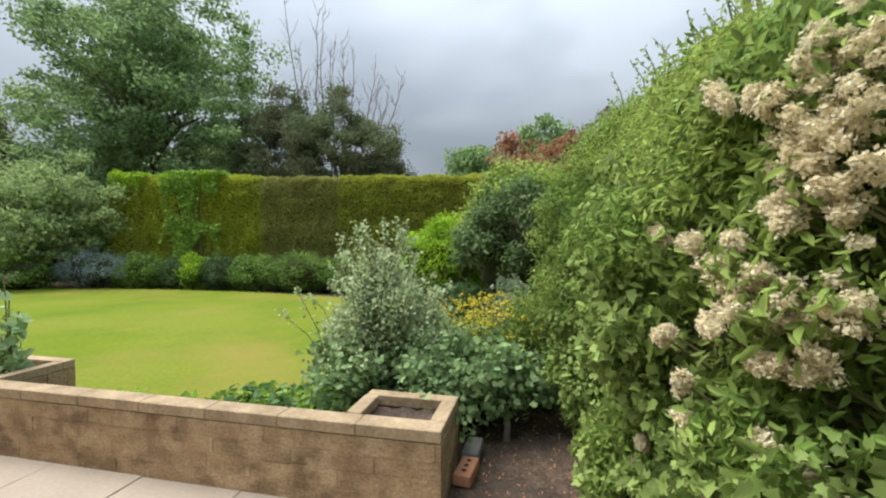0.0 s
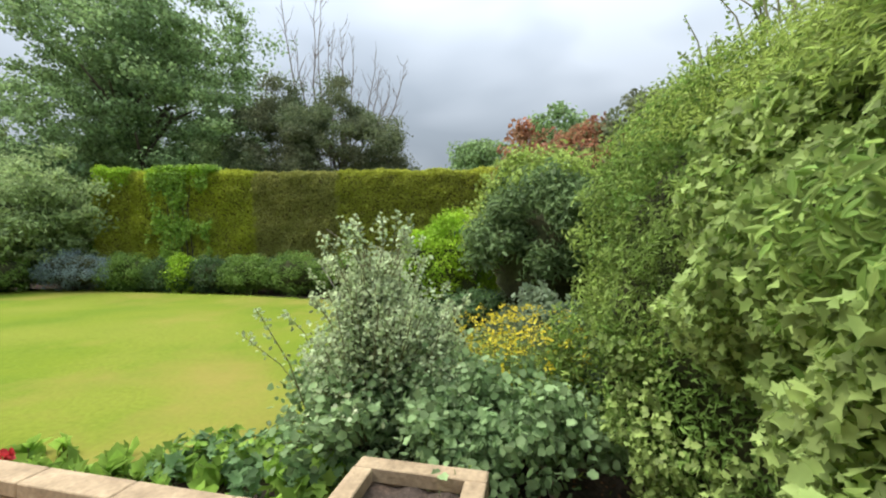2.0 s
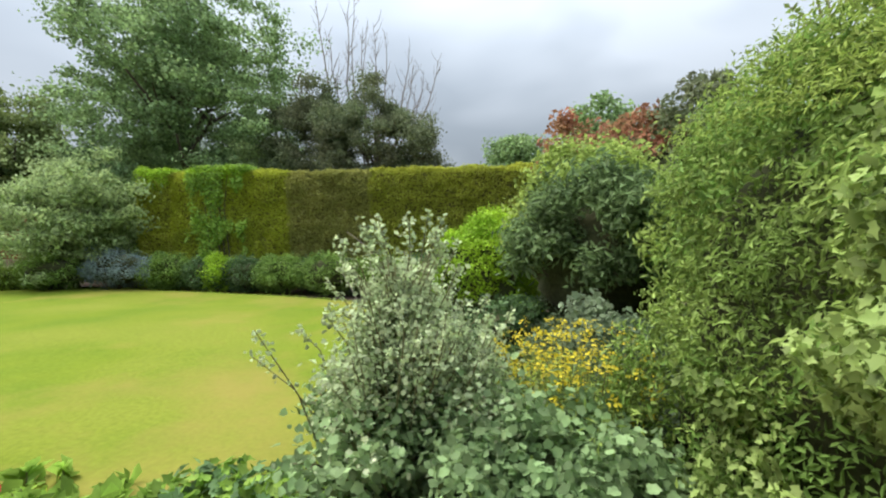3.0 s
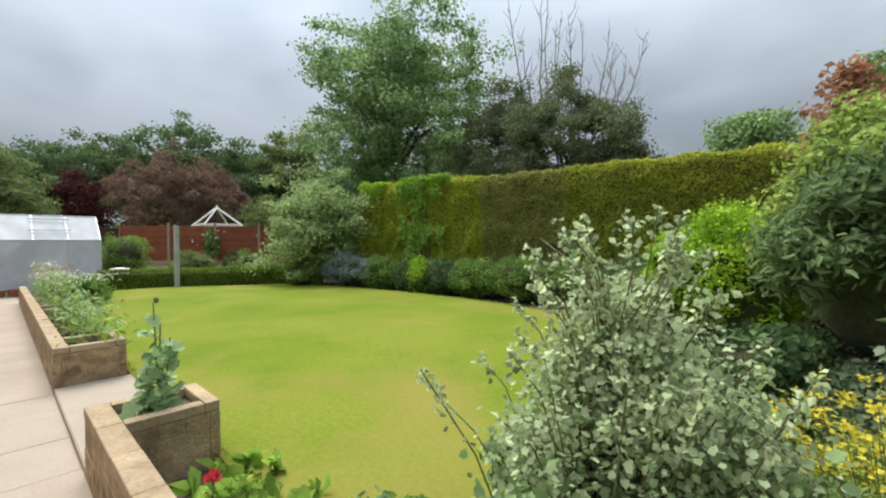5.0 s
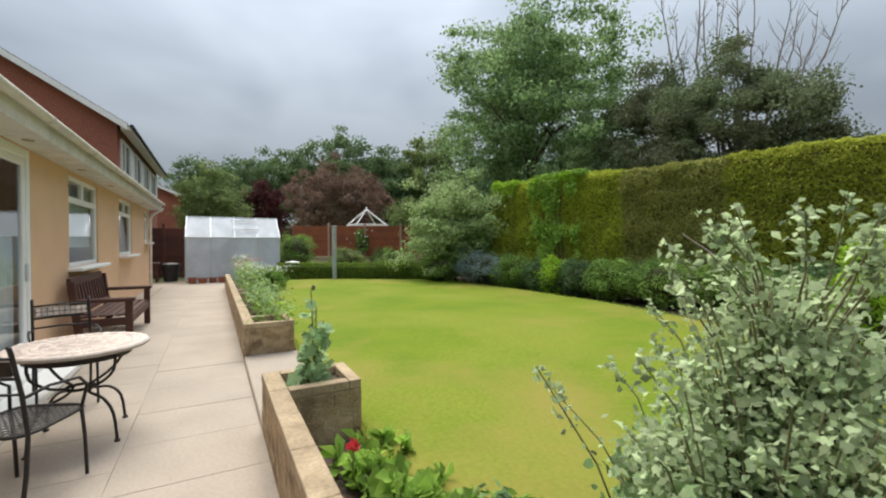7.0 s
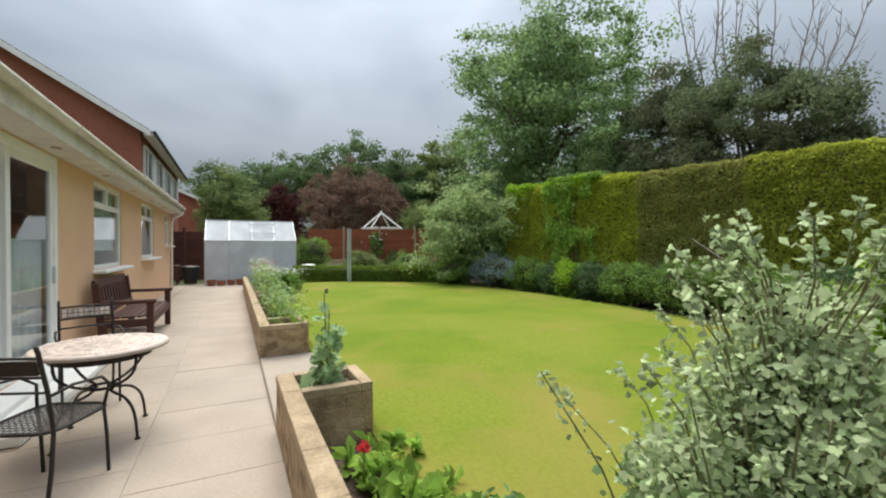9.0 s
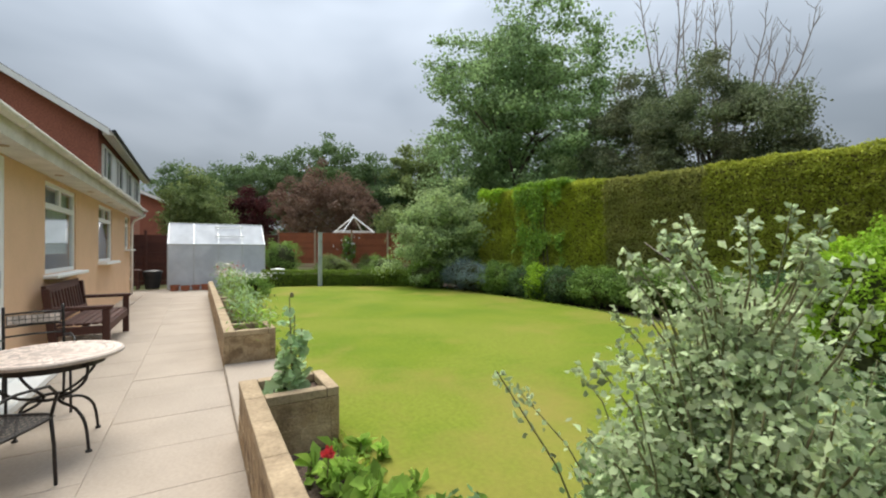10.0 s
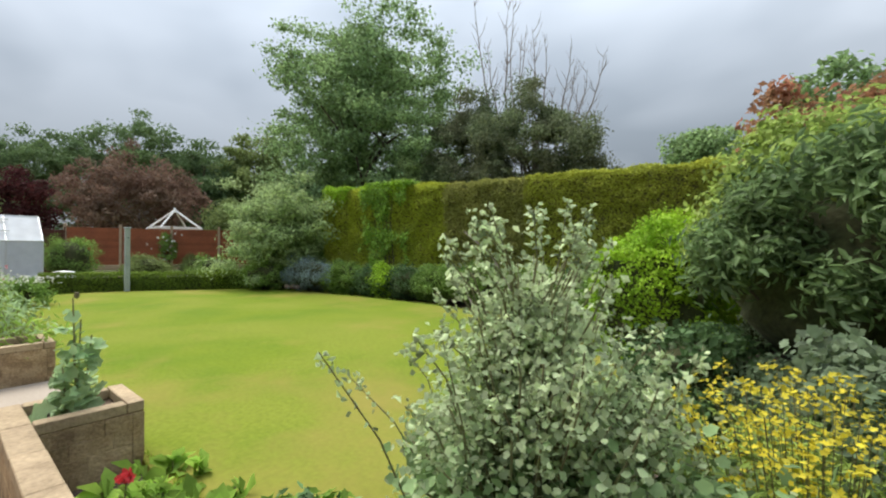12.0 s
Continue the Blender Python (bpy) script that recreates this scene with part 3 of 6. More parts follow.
prof = [(0.058 * math.cos(a), 0.058 * math.sin(a)) for a in np.linspace(math.pi, 2 * math.pi, 9)]
prof += [(0.05 * math.cos(a), 0.05 * math.sin(a) + 0.002) for a in np.linspace(2 * math.pi, math.pi, 9)]
gv = [(x, p, q) for x in (0, GL) for p, q in prof]
g.add(gv, [[k, (k + 1) % 18, 18 + (k + 1) % 18, 18 + k] for k in range(18)] + [list(range(8, -1, -1)) + list(range(17, 8, -1))])
part("channel", g, M_OFFWHITE, gut, smooth=True)
for k in range(9):
    g = Geo()
    x = 0.6 + k * 1.75
    g.tube([(x, 0.062 * math.cos(a), 0.062 * math.sin(a)) for a in np.linspace(math.pi, 2 * math.pi, 9)], 0.012, 4)
    part("bracket", g, M_OFFWHITE, gut)
pipe = thing("downpipe", "white plastic downpipe at the corner of the bungalow", "drainpipe", (HX0 + 0.06, HY + 0.055, 0))
g = Geo()
g.tube([(0, 0, 0.02), (0, 0, 2.2), (0, 0.06, 2.36), (-0.05, 0.3, 2.5), (-0.05, 0.33, 2.58)], 0.034, 8)
part("pipe", g, M_WHITE, pipe, smooth=True)
for z in (0.5, 1.5):
    g = Geo()
    g.box((0, -0.02, z), (0.1, 0.07, 0.05), bevel=0.006)
    part("clip", g, M_WHITE, pipe)
g = Geo()
for y0, z0, y1, z1 in ((HY + 0.36, WALL_H + 0.22, HY - 3.6, WALL_H + 1.75), (HY - 7.6, WALL_H + 0.16, HY - 3.6, WALL_H + 1.75)):
    g.add([(HX0 - 0.2, y0, z0), (HX1 + 0.2, y0, z0), (HX1 + 0.2, y1, z1), (HX0 - 0.2, y1, z1),
           (HX0 - 0.2, y0, z0 + 0.06), (HX1 + 0.2, y0, z0 + 0.06), (HX1 + 0.2, y1, z1 + 0.06), (HX0 - 0.2, y1, z1 + 0.06)],
          [[0, 1, 2, 3], [7, 6, 5, 4], [0, 4, 5, 1], [1, 5, 6, 2], [2, 6, 7, 3], [3, 7, 4, 0]])
structure("roof", g, M_ROOF, "low-pitched dark tiled roof of the bungalow", "roof")
for k in range(6):
    g = Geo()
    g.lathe([(0.0, 0.0), (0.05, 0.0), (0.05, 0.012), (0.03, 0.014), (0.0, 0.014)], (0, 0, 0), 14)
    v = thing("soffit_vent", "small round brown vent in the soffit", "vent", (-4.2 - 2.0 * k, HY + 0.16, WALL_H - 0.006), group="soffit vents")
    part("grille", g, M_CONCRETE, v)


def window(x0, x1, z0, z1, label, number, lights=2, blind=0.0):
    """A white plastic window with two top lights, in its opening."""
    w, h = x1 - x0, z1 - z0
    t = thing("window_%d" % number, label, "window", (x0, HY - 0.06, z0), kind="structure")
    fr = 0.065
    g = Geo()
    for c, s in (((fr / 2, 0, h / 2), (fr, 0.07, h)), ((w - fr / 2, 0, h / 2), (fr, 0.07, h)),
                 ((w / 2, 0, fr / 2), (w - 2 * fr, 0.07, fr)), ((w / 2, 0, h - fr / 2), (w - 2 * fr, 0.07, fr)),
                 ((w / 2, 0.002, h * 0.74), (w - 2 * fr, 0.072, 0.085))):
        g.box(c, s, bevel=0.008)
    if lights == 2:
        g.box((w / 2, 0.001, h * 0.87), (0.085, 0.07, h * 0.26 - fr), bevel=0.008)
    part("window_frame", g, M_WHITE, t)
    g = Geo()
    g.box((w / 2, 0.11, -0.03), (w + 0.16, 0.24, 0.055), bevel=0.012)
    part("window_sill", g, M_WHITE, t)
    for a, b, c, d in ((fr, w - fr, fr, h * 0.74 - 0.04), (fr, w / 2 - 0.04, h * 0.74 + 0.04, h - fr), (w / 2 + 0.04, w - fr, h * 0.74 + 0.04, h - fr)):
        g = Geo()
        g.box(((a + b) / 2, 0.0, (c + d) / 2), (b - a, 0.012, d - c))
        p = part("pane", g, M_GLASS, t)
        p.visible_shadow = False
    if blind:
        bl = thing("window_blind", "pale blue-white pulled blind behind the window glass", "blind", (x0 + 0.08, HY - 0.13, z0 + h * (1 - blind)))
        g = Geo()
        g.grid(20, 6, lambda u, q: ((w - 0.16) * u, 0.012 * math.sin(u * 40), h * blind * q * 0.93))
        part("cloth", g, M_BLIND, bl)
        g = Geo()
        g.tube([(0, 0, 0), (w - 0.16, 0, 0)], 0.014, 6)
        part("bottom_bar", g, M_WHITE, bl)
    return t


window(*OPEN[1][:2], *OPEN[1][2:], "white plastic window with two top lights and a wide sill", 1, blind=0.78)
window(*OPEN[2][:2], *OPEN[2][2:], "white plastic window with two top lights", 2)
window(*OPEN[3][:2], *OPEN[3][2:], "small white plastic bathroom window", 3, lights=1, blind=0.9)

# sliding patio door
dx0, dx1, dz0, dz1 = OPEN[0]
door = thing("door_1", "white plastic glazed patio door, closed", "door", (dx0, HY - 0.05, dz0), kind="structure")
dw, dh = dx1 - dx0, dz1 - dz0
g = Geo()
for c, s in (((0.05, 0, dh / 2), (0.1, 0.1, dh)), ((dw - 0.05, 0, dh / 2), (0.1, 0.1, dh)), ((dw / 2, 0, dh - 0.05), (dw - 0.2, 0.1, 0.1)),
             ((dw / 2, 0, 0.04), (dw - 0.2, 0.1, 0.08))):
    g.box(c, s, bevel=0.008)
part("door_frame", g, M_WHITE, door)
for x0, x1, y in ((0.1, dw / 2 + 0.04, 0.012), (dw / 2 - 0.04, dw - 0.1, -0.03)):
    g = Geo()
    lo, hi = 0.08, dh - 0.1
    for c, s in (((x0 + 0.045, y, (lo + hi) / 2), (0.09, 0.05, hi - lo)), ((x1 - 0.045, y, (lo + hi) / 2), (0.09, 0.05, hi - lo)),
                 (((x0 + x1) / 2, y, lo + 0.05), (x1 - x0 - 0.18, 0.05, 0.1)), (((x0 + x1) / 2, y, hi - 0.045), (x1 - x0 - 0.18, 0.05, 0.09))):
        g.box(c, s, bevel=0.006)
    leaf = part("sliding_leaf", g, M_WHITE, door)
    g = Geo()
    g.box(((x0 + x1) / 2, y, (lo + hi) / 2), (x1 - x0 - 0.17, 0.014, hi - lo - 0.18))
    p = part("pane", g, M_GLASS, leaf)
    p.visible_shadow = False
g = Geo()
g.box((0.145, 0.055, 0.95), (0.025, 0.03, 0.2), bevel=0.008)
part("door_handle", g, M_ALU, door, "grey metal handle")
g = Geo()
g.box((dw / 2, 0.13, -0.05), (dw + 0.1, 0.3, 0.09), bevel=0.015)
part("door_sill", g, M_WHITE, door)
step = thing("door_step", "white-painted concrete step below the patio door", "step", ((dx0 + dx1) / 2, HY + 0.25, 0))
g = Geo()
g.box((0, 0, 0.045), (dw + 0.1, 0.48, 0.09), bevel=0.015)
part("tread", g, M_WHITE, step)


cu = thing("net_curtain", "pale half-height net curtain behind the patio door", "curtain", (dx0 + 0.15, HY - 0.125, dz0 + 0.09))
g = Geo()
g.grid(60, 4, lambda u, w: ((dw - 0.3) * u, 0.02 * math.sin(u * 70), 1.25 * w))
part("cloth", g, M_BLIND, cu)
g = Geo()
g.tube([(0, 0, 1.26), (dw - 0.3, 0, 1.26)], 0.008, 6)
part("rod", g, M_WHITE, cu)

# ---- the low patio wall with planters: cores, coping and soil; the bricks come last ----
TOP = 0.44
LOWWALLS = []      # (wall, from, to, planters)


def low_wall(number, x0, x1, boxes):
    """A retaining wall from x0 to x1 along y = 0, with box planters (from, to, depth) along it."""
    t = thing("low_wall_%d" % number, "low buff stone-block garden wall with flat coping and box planters", "garden wall", (0, 0, 0), kind="structure")
    g = Geo()
    g.box(((x0 + x1) / 2, 0.0575, TOP / 2 - 0.05), (x1 - x0 - 0.012, 0.105, TOP - 0.02))
    for a, b, d in boxes:
        g.box(((a + b) / 2, d - 0.04, TOP / 2 - 0.05), (b - a - 0.012, 0.07, TOP - 0.02))
        for x in (a + 0.04, b - 0.04):
            g.box((x, d / 2 + 0.015, TOP / 2 - 0.05), (0.07, d - 0.18, TOP - 0.02))
    part("mortar_core", g, M_MORTAR, t)
    for a, b, d in boxes:
        g = Geo()
        g.grid(10, 10, lambda u, w: (a + 0.07 + (b - a - 0.14) * u, 0.1 + (d - 0.17) * w, TOP - 0.07 + 0.03 * noise.noise(Vector((u * 5 + a, w * 5, 1)))))
        part("planter_soil", g, M_SOIL, t, "dark crumbly soil", True)
    LOWWALLS.append((t, x0, x1, boxes))
    return t


low_wall(1, -3.82, -0.165, [(-0.735, -0.165, 0.50), (-3.82, -3.32, 0.63)])
low_wall(2, -15.3, -6.0, [(-6.62, -6.0, 0.59), (-10.25, -9.55, 0.62)])
# paved threshold in the gap
g = Geo()
g.box((-4.91, 0.335, 0.02), (2.16, 0.67, 0.06), bevel=0.01)
structure("lawn_threshold", g, M_SLAB, "pale concrete slab between the two low walls", "paving")

# two loose bricks on the soil
for nm, lab, mat, y, turn in (("spare_brick", "orange-red brick with three holes lying on soil", M_REDBRICK, 0.30, 84), ("grey_block", "grey concrete brick lying on soil", M_GREYBRICK, 0.55, 88)):
    b = thing(nm, lab, "brick", (-0.085, y, 0.06), turn)
    g = Geo()
    g.box((0, 0, 0.033), (0.215, 0.1, 0.065), bevel=0.006)
    part("body", g, mat, b)
    if nm == "spare_brick":
        for k in (-1, 0, 1):
            # flat dark disc on the solid top, painted as the shade in a hole
            g = Geo()
            g.lathe([(0.0, 0.0), (0.014, 0.0), (0.0145, 0.001)], (k * 0.055, 0, 0.0662), 12)
            part("hole", g, M_HOLE, b)


# ---- garden furniture ----
def bench():
    t = thing("garden_bench", "dark brown stained wooden garden bench against the wall", "bench", (-7.6, -1.99, 0))
    L = 1.92
    # x runs away along the wall (negative), y to the front
    def bx(name, c, s, turn=None, bevel=0.008):
        g = Geo()
        g.box(c, s, turn, bevel)
        part(name, g, M_BENCH, t)
    for x in (-0.05, -L + 0.05):
        bx("front_leg", (x, 0.62, 0.31), (0.085, 0.085, 0.62))
        bx("back_leg", (x, 0.04, 0.46), (0.085, 0.085, 0.92), Matrix.Rotation(radians(6), 4, "X"))
        bx("armrest", (x, 0.33, 0.645), (0.12, 0.72, 0.05))
        bx("side_rail", (x, 0.33, 0.34), (0.05, 0.52, 0.11))
    bx("front_apron", (-L / 2, 0.63, 0.35), (L - 0.19, 0.04, 0.12))
    for k in range(6):
        bx("seat_slat", (-L / 2, 0.13 + k * 0.092, 0.425), (L - 0.12, 0.078, 0.028))
    tilt = Matrix.Rotation(radians(9), 4, "X")
    bx("top_rail", (-L / 2, -0.035, 0.90), (L - 0.14, 0.05, 0.12), tilt)
    bx("lower_rail", (-L / 2, 0.075, 0.50), (L - 0.14, 0.05, 0.07), tilt)
    for k in range(11):
        bx("back_slat", (-0.17 - k * (L - 0.34) / 10, 0.02, 0.69), (0.085, 0.024, 0.36), tilt, 0.004)
    return t


def mosaic_pieces(parent, r0, r1, rings, z, name="mosaic_tile"):
    """Rings of small stone tiles, joined ring by ring."""
    for i in range(rings):
        a, b = r0 + (r1 - r0) * i / rings, r0 + (r1 - r0) * (i + 1) / rings
        n = max(5, int(2 * math.pi * (a + b) / 2 / 0.055))
        g = Geo()
        v, f = [], []
        for k in range(n):
            t0, t1 = 2 * math.pi * (k + 0.06) / n, 2 * math.pi * (k + 0.94) / n
            q = len(v)
            for rr, tt in ((a + 0.003, t0), (b - 0.003, t0), (b - 0.003, t1), (a + 0.003, t1)):
                v.append((rr * math.cos(tt), rr * math.sin(tt), z))
            f.append([q, q + 1, q + 2, q + 3])
        g.add(v, f)
        part(name, g, M_MOSAIC if i % 3 else M_MOSAIC2, parent)


M_MOSAIC2 = material("mosaic_terracotta", (0.60, 0.49, 0.43), 0.6, (0.66, 0.56, 0.50), 26, 0.7, 90, 0.25, 0.2, island=0.3)


def bistro_table():
    t = thing("bistro_table", "round mosaic-topped garden table on curved black iron legs", "table", (-4.36, -1.2, 0), 48)
    R, H = 0.43, 0.69
    g = Geo()
    g.lathe([(0.0, H - 0.03), (R - 0.01, H - 0.03), (R, H - 0.022), (R, H - 0.006), (R - 0.012, H), (0.0, H)], sides=48)
    top = part("tabletop", g, M_GROUT, t, "mosaic of pinkish buff stone pieces")
    mosaic_pieces(top, 0.02, R - 0.012, 8, H + 0.003)
    g = Geo()
    g.lathe([(R * 0.72, H - 0.09), (R * 0.735, H - 0.09), (R * 0.735, H - 0.03), (R * 0.72, H - 0.03)], sides=40)
    part("apron_ring", g, M_IRON, t)
    for k in range(4):
        a = math.pi / 2 * k
        c, s = math.cos(a), math.sin(a)
        prof = [(R * 0.78, H - 0.03), (R * 0.74, 0.52), (0.20, 0.42), (0.07, 0.37), (0.10, 0.335), (0.22, 0.30), (0.31, 0.20), (0.342, 0.02)]
        fine = []
        for i in range(len(prof) - 1):
            for q in range(3):
                p0, p1, p2, p3 = (prof[max(i - 1, 0)], prof[i], prof[i + 1], prof[min(i + 2, len(prof) - 1)])
                u = q / 3
                fine.append(tuple(0.5 * (2 * p1[j] + (p2[j] - p0[j]) * u + (2 * p0[j] - 5 * p1[j] + 4 * p2[j] - p3[j]) * u * u
                                         + (3 * p1[j] - p0[j] - 3 * p2[j] + p3[j]) * u ** 3) for j in (0, 1)))
        fine.append(prof[-1])
        g = Geo()
        g.tube([(c * r, s * r, z) for r, z in fine], 0.0105, 7)
        leg = part("leg", g, M_IRON, t, smooth=True)
        g = Geo()
        g.lathe([(0.0, 0.0), (0.02, 0.0), (0.02, 0.014), (0.0, 0.022)], (c * 0.344, s * 0.344, 0), 10)
        part("foot", g, M_IRON, leg)
    g = Geo()
    g.tube([(0.085 * math.cos(a), 0.085 * math.sin(a), 0.368) for a in np.linspace(0, 2 * math.pi, 25)], 0.012, 6)
    part("tie_ring", g, M_IRON, t, smooth=True)
    return t


def bistro_chair():
    """Front towards +x, back at -x."""
    t = thing("bistro_chair", "black iron garden chair with a pierced seat and mosaic back slat", "chair", (0, 0, 0), group="chairs round the table")
    W, SH = 0.40, 0.43
    for s in (-1, 1):
        g = Geo()
        g.tube([(-0.25, s * W / 2, 0.0), (-0.215, s * W / 2, 0.22), (-0.20, s * W / 2, SH), (-0.235, s * W / 2, 0.66), (-0.29, s * W / 2, 0.88), (-0.305, s * W / 2, 0.92)],
               0.0115, 7)
        part("back_leg", g, M_IRON, t, smooth=True)
        g = Geo()
        g.tube([(0.21, s * W / 2, 0.0), (0.195, s * W / 2, 0.25), (0.17, s * W / 2, SH)], 0.0105, 7)
        part("front_leg", g, M_IRON, t, smooth=True)
        g = Geo()
        g.tube([(-0.24, s * W / 2, 0.63), (-0.1, s * (W / 2 + 0.03), 0.66), (0.1, s * (W / 2 + 0.04), 0.64), (0.19, s * (W / 2 + 0.02), 0.57), (0.17, s * W / 2, SH)], 0.0095, 6)
        part("armrest", g, M_IRON, t, smooth=True)
    g = Geo()
    ring = [(0.235 * math.copysign(abs(math.cos(a)) ** 0.42, math.cos(a)), 0.21 * math.copysign(abs(math.sin(a)) ** 0.42, math.sin(a)), SH) for a in np.linspace(0, 2 * math.pi, 33)]
    g.tube(ring, 0.01, 6)
    part("seat_rim", g, M_IRON, t, smooth=True)
    # pierced sheet: a lattice with holes
    g = Geo()
    n, cell = 14, 0.034
    v, f = [], []
    for i in range(n):
        for j in range(n):
            x, y = (i - n / 2 + 0.5) * cell, (j - n / 2 + 0.5) * cell
            if (abs(x) / 0.235) ** 6 + (abs(y) / 0.21) ** 6 > 1:
                continue
            q = len(v)
            h = cell / 2
            o = 0.36 * cell
            outer = [(-h, -h), (0, -h), (h, -h), (h, 0), (h, h), (0, h), (-h, h), (-h, 0)]
            inner = [(-o * 0.7, -o * 0.7), (0, -o), (o * 0.7, -o * 0.7), (o, 0), (o * 0.7, o * 0.7), (0, o), (-o * 0.7, o * 0.7), (-o, 0)]
            v += [(x + a, y + b, SH) for a, b in outer] + [(x + a, y + b, SH) for a, b in inner]
            f += [[q + k, q + (k + 1) % 8, q + 8 + (k + 1) % 8, q + 8 + k] for k in range(8)]
    g.add(v, f)
    v2 = [(a, b, c - 0.003) for a, b, c in v]
    g.add(v2, [q[::-1] for q in f])
    part("seat", g, M_IRON, t)
    for z, x in ((0.855, -0.288), (0.745, -0.258)):
        g = Geo()
        g.tube([(x + 0.002, -W / 2, z), (x - 0.02, 0, z + 0.006), (x + 0.002, W / 2, z)], 0.009, 6)
        part("back_rail", g, M_IRON, t, smooth=True)
    g = Geo()
    g.box((-0.275, 0, 0.80), (0.014, W - 0.03, 0.085), Matrix.Rotation(radians(-14), 4, "Y"), 0.003)
    slat = part("back_slat", g, M_IRON, t, "black slat faced with buff stone mosaic")
    for i in range(9):
        for j in range(2):
            g = Geo()
            g.box((-0.262 - 0.02 * (j - 0.5) * 0.5, -0.16 + i * 0.04, 0.782 + j * 0.04), (0.008, 0.035, 0.034), Matrix.Rotation(radians(-14), 4, "Y"))
            part("mosaic_tile", g, M_MOSAIC, slat)
    g = Geo()
    g.tube([(-0.245, -W / 2, 0.66), (-0.262, 0, 0.665), (-0.245, W / 2, 0.66)], 0.008, 6)
    part("back_rail", g, M_IRON, t, smooth=True)
    return t


bench()
bistro_table()
ch = bistro_chair()
ch.matrix_basis = pose(-3.57, -1.29, 0, 0, 0, 157)
copy_thing(ch, pose(-5.28, -1.5, 0, 0, 0, 18))


# ---- far end: greenhouse, bin, pots, fences ----
def greenhouse():
    X, Y0, Y1, D, E, R = -17.95, -1.2, 1.97, 1.95, 1.62, 2.42
    t = thing("greenhouse", "small greenhouse clad in frosted plastic sheet", "greenhouse", (X, Y0, 0))
    L = Y1 - Y0

    def bar(name, a, b, r=0.02):
        g = Geo()
        d = Vector(b) - Vector(a)
        g.box((Vector(a) + Vector(b)) / 2, (2 * r, 2 * r, d.length), d.to_track_quat("Z", "Y").to_matrix().to_4x4(), 0.004)
        part(name, g, M_ALU, t)

    def sheet(a, b, c, d):
        g = Geo()
        nn = (Vector(b) - Vector(a)).cross(Vector(d) - Vector(a)).normalized() * 0.006
        v = [Vector(q) for q in (a, b, c, d)]
        g.add([q + nn for q in v] + [q - nn for q in v], [[0, 1, 2, 3], [7, 6, 5, 4], [0, 4, 5, 1], [1, 5, 6, 2], [2, 6, 7, 3], [3, 7, 4, 0]])
        part("sheet", g, M_POLY, t)

    n = 4
    for k in range(n + 1):
        y = L * k / n
        bar("front_stud", (0, y, 0.03), (0, y, E))
        bar("back_stud", (-D, y, 0.03), (-D, y, E))
        bar("rafter", (0, y, E), (-D / 2, y, R))
        bar("rafter", (-D, y, E), (-D / 2, y, R))
    for x, z, nm in ((0, E, "eaves_rail"), (-D, E, "eaves_rail"), (-D / 2, R, "ridge"), (0, 0.04, "base_rail"), (-D, 0.04, "base_rail")):
        bar(nm, (x, 0, z), (x, L, z), 0.025)
    for k in range(n):
        y0, y1 = L * k / n + 0.02, L * (k + 1) / n - 0.02
        sheet((0, y0, 0.06), (0, y1, 0.06), (0, y1, E - 0.02), (0, y0, E - 0.02))
        sheet((-D, y0, 0.06), (-D, y1, 0.06), (-D, y1, E - 0.02), (-D, y0, E - 0.02))
        sheet((-0.01, y0, E + 0.01), (-0.01, y1, E + 0.01), (-D / 2, y1, R), (-D / 2, y0, R))
        sheet((-D + 0.01, y0, E + 0.01), (-D + 0.01, y1, E + 0.01), (-D / 2, y1, R), (-D / 2, y0, R))
    # raised roof light
    y0, y1 = L * 0.47, L * 0.78
    bar("vent_bar", (-0.28, y0, E + 0.32), (-0.28, y1, E + 0.32), 0.018)
    bar("vent_bar", (-0.72, y0, E + 0.68), (-0.72, y1, E + 0.68), 0.018)
    for y in (0.0, L):
        g = Geo()
        g.add([(0, y, 0.06), (0, y, E), (-D / 2, y, R - 0.03), (-D, y, E), (-D, y, 0.06)], [[0, 1, 2, 3, 4]])
        part("gable_sheet", g, M_POLY, t)
        bar("gable_stud", (-D / 2, y, 0.04), (-D / 2, y, R - 0.03))
    return t


greenhouse()


def pot(at, r, h):
    t = thing("plant_pot", "terracotta plant pot standing on the patio", "plant pot", at, group="pots by the greenhouse")
    g = Geo()
    g.lathe([(0.0, 0.0), (r * 0.72, 0.0), (r * 0.92, h * 0.78), (r * 1.0, h * 0.78), (r * 1.0, h), (r * 0.86, h), (r * 0.8, h * 0.8), (0.0, h * 0.78)], sides=18)
    part("body", g, M_TERRA, t)
    g = Geo()
    g.lathe([(0.0, h * 0.84), (r * 0.84, h * 0.82)], sides=14)
    part("soil", g, M_SOIL, t)


for k, (y, r, h) in enumerate(((-0.98, 0.15, 0.2), (-0.66, 0.16, 0.17), (-0.34, 0.14, 0.18), (-0.05, 0.15, 0.2))):
    pot((-17.55 + 0.06 * (k % 2), y, 0), r, h)

bn = thing("garden_bin", "black plastic tub with a lid beside the fence", "bin", (-18.9, -1.72, 0))
g = Geo()
g.lathe([(0.0, 0.0), (0.22, 0.0), (0.29, 0.55), (0.31, 0.56), (0.31, 0.6), (0.0, 0.62)], sides=20)
part("tub", g, M_BLACKPL, bn)
g = Geo()
g.lathe([(0.32, 0.6), (0.32, 0.64), (0.2, 0.68), (0.0, 0.69)], sides=20)
part("lid", g, M_BLACKPL, bn)
wt = thing("white_tub", "upturned white plastic tub beside the greenhouse", "tub", (-17.7, 2.42, 0))
g = Geo()
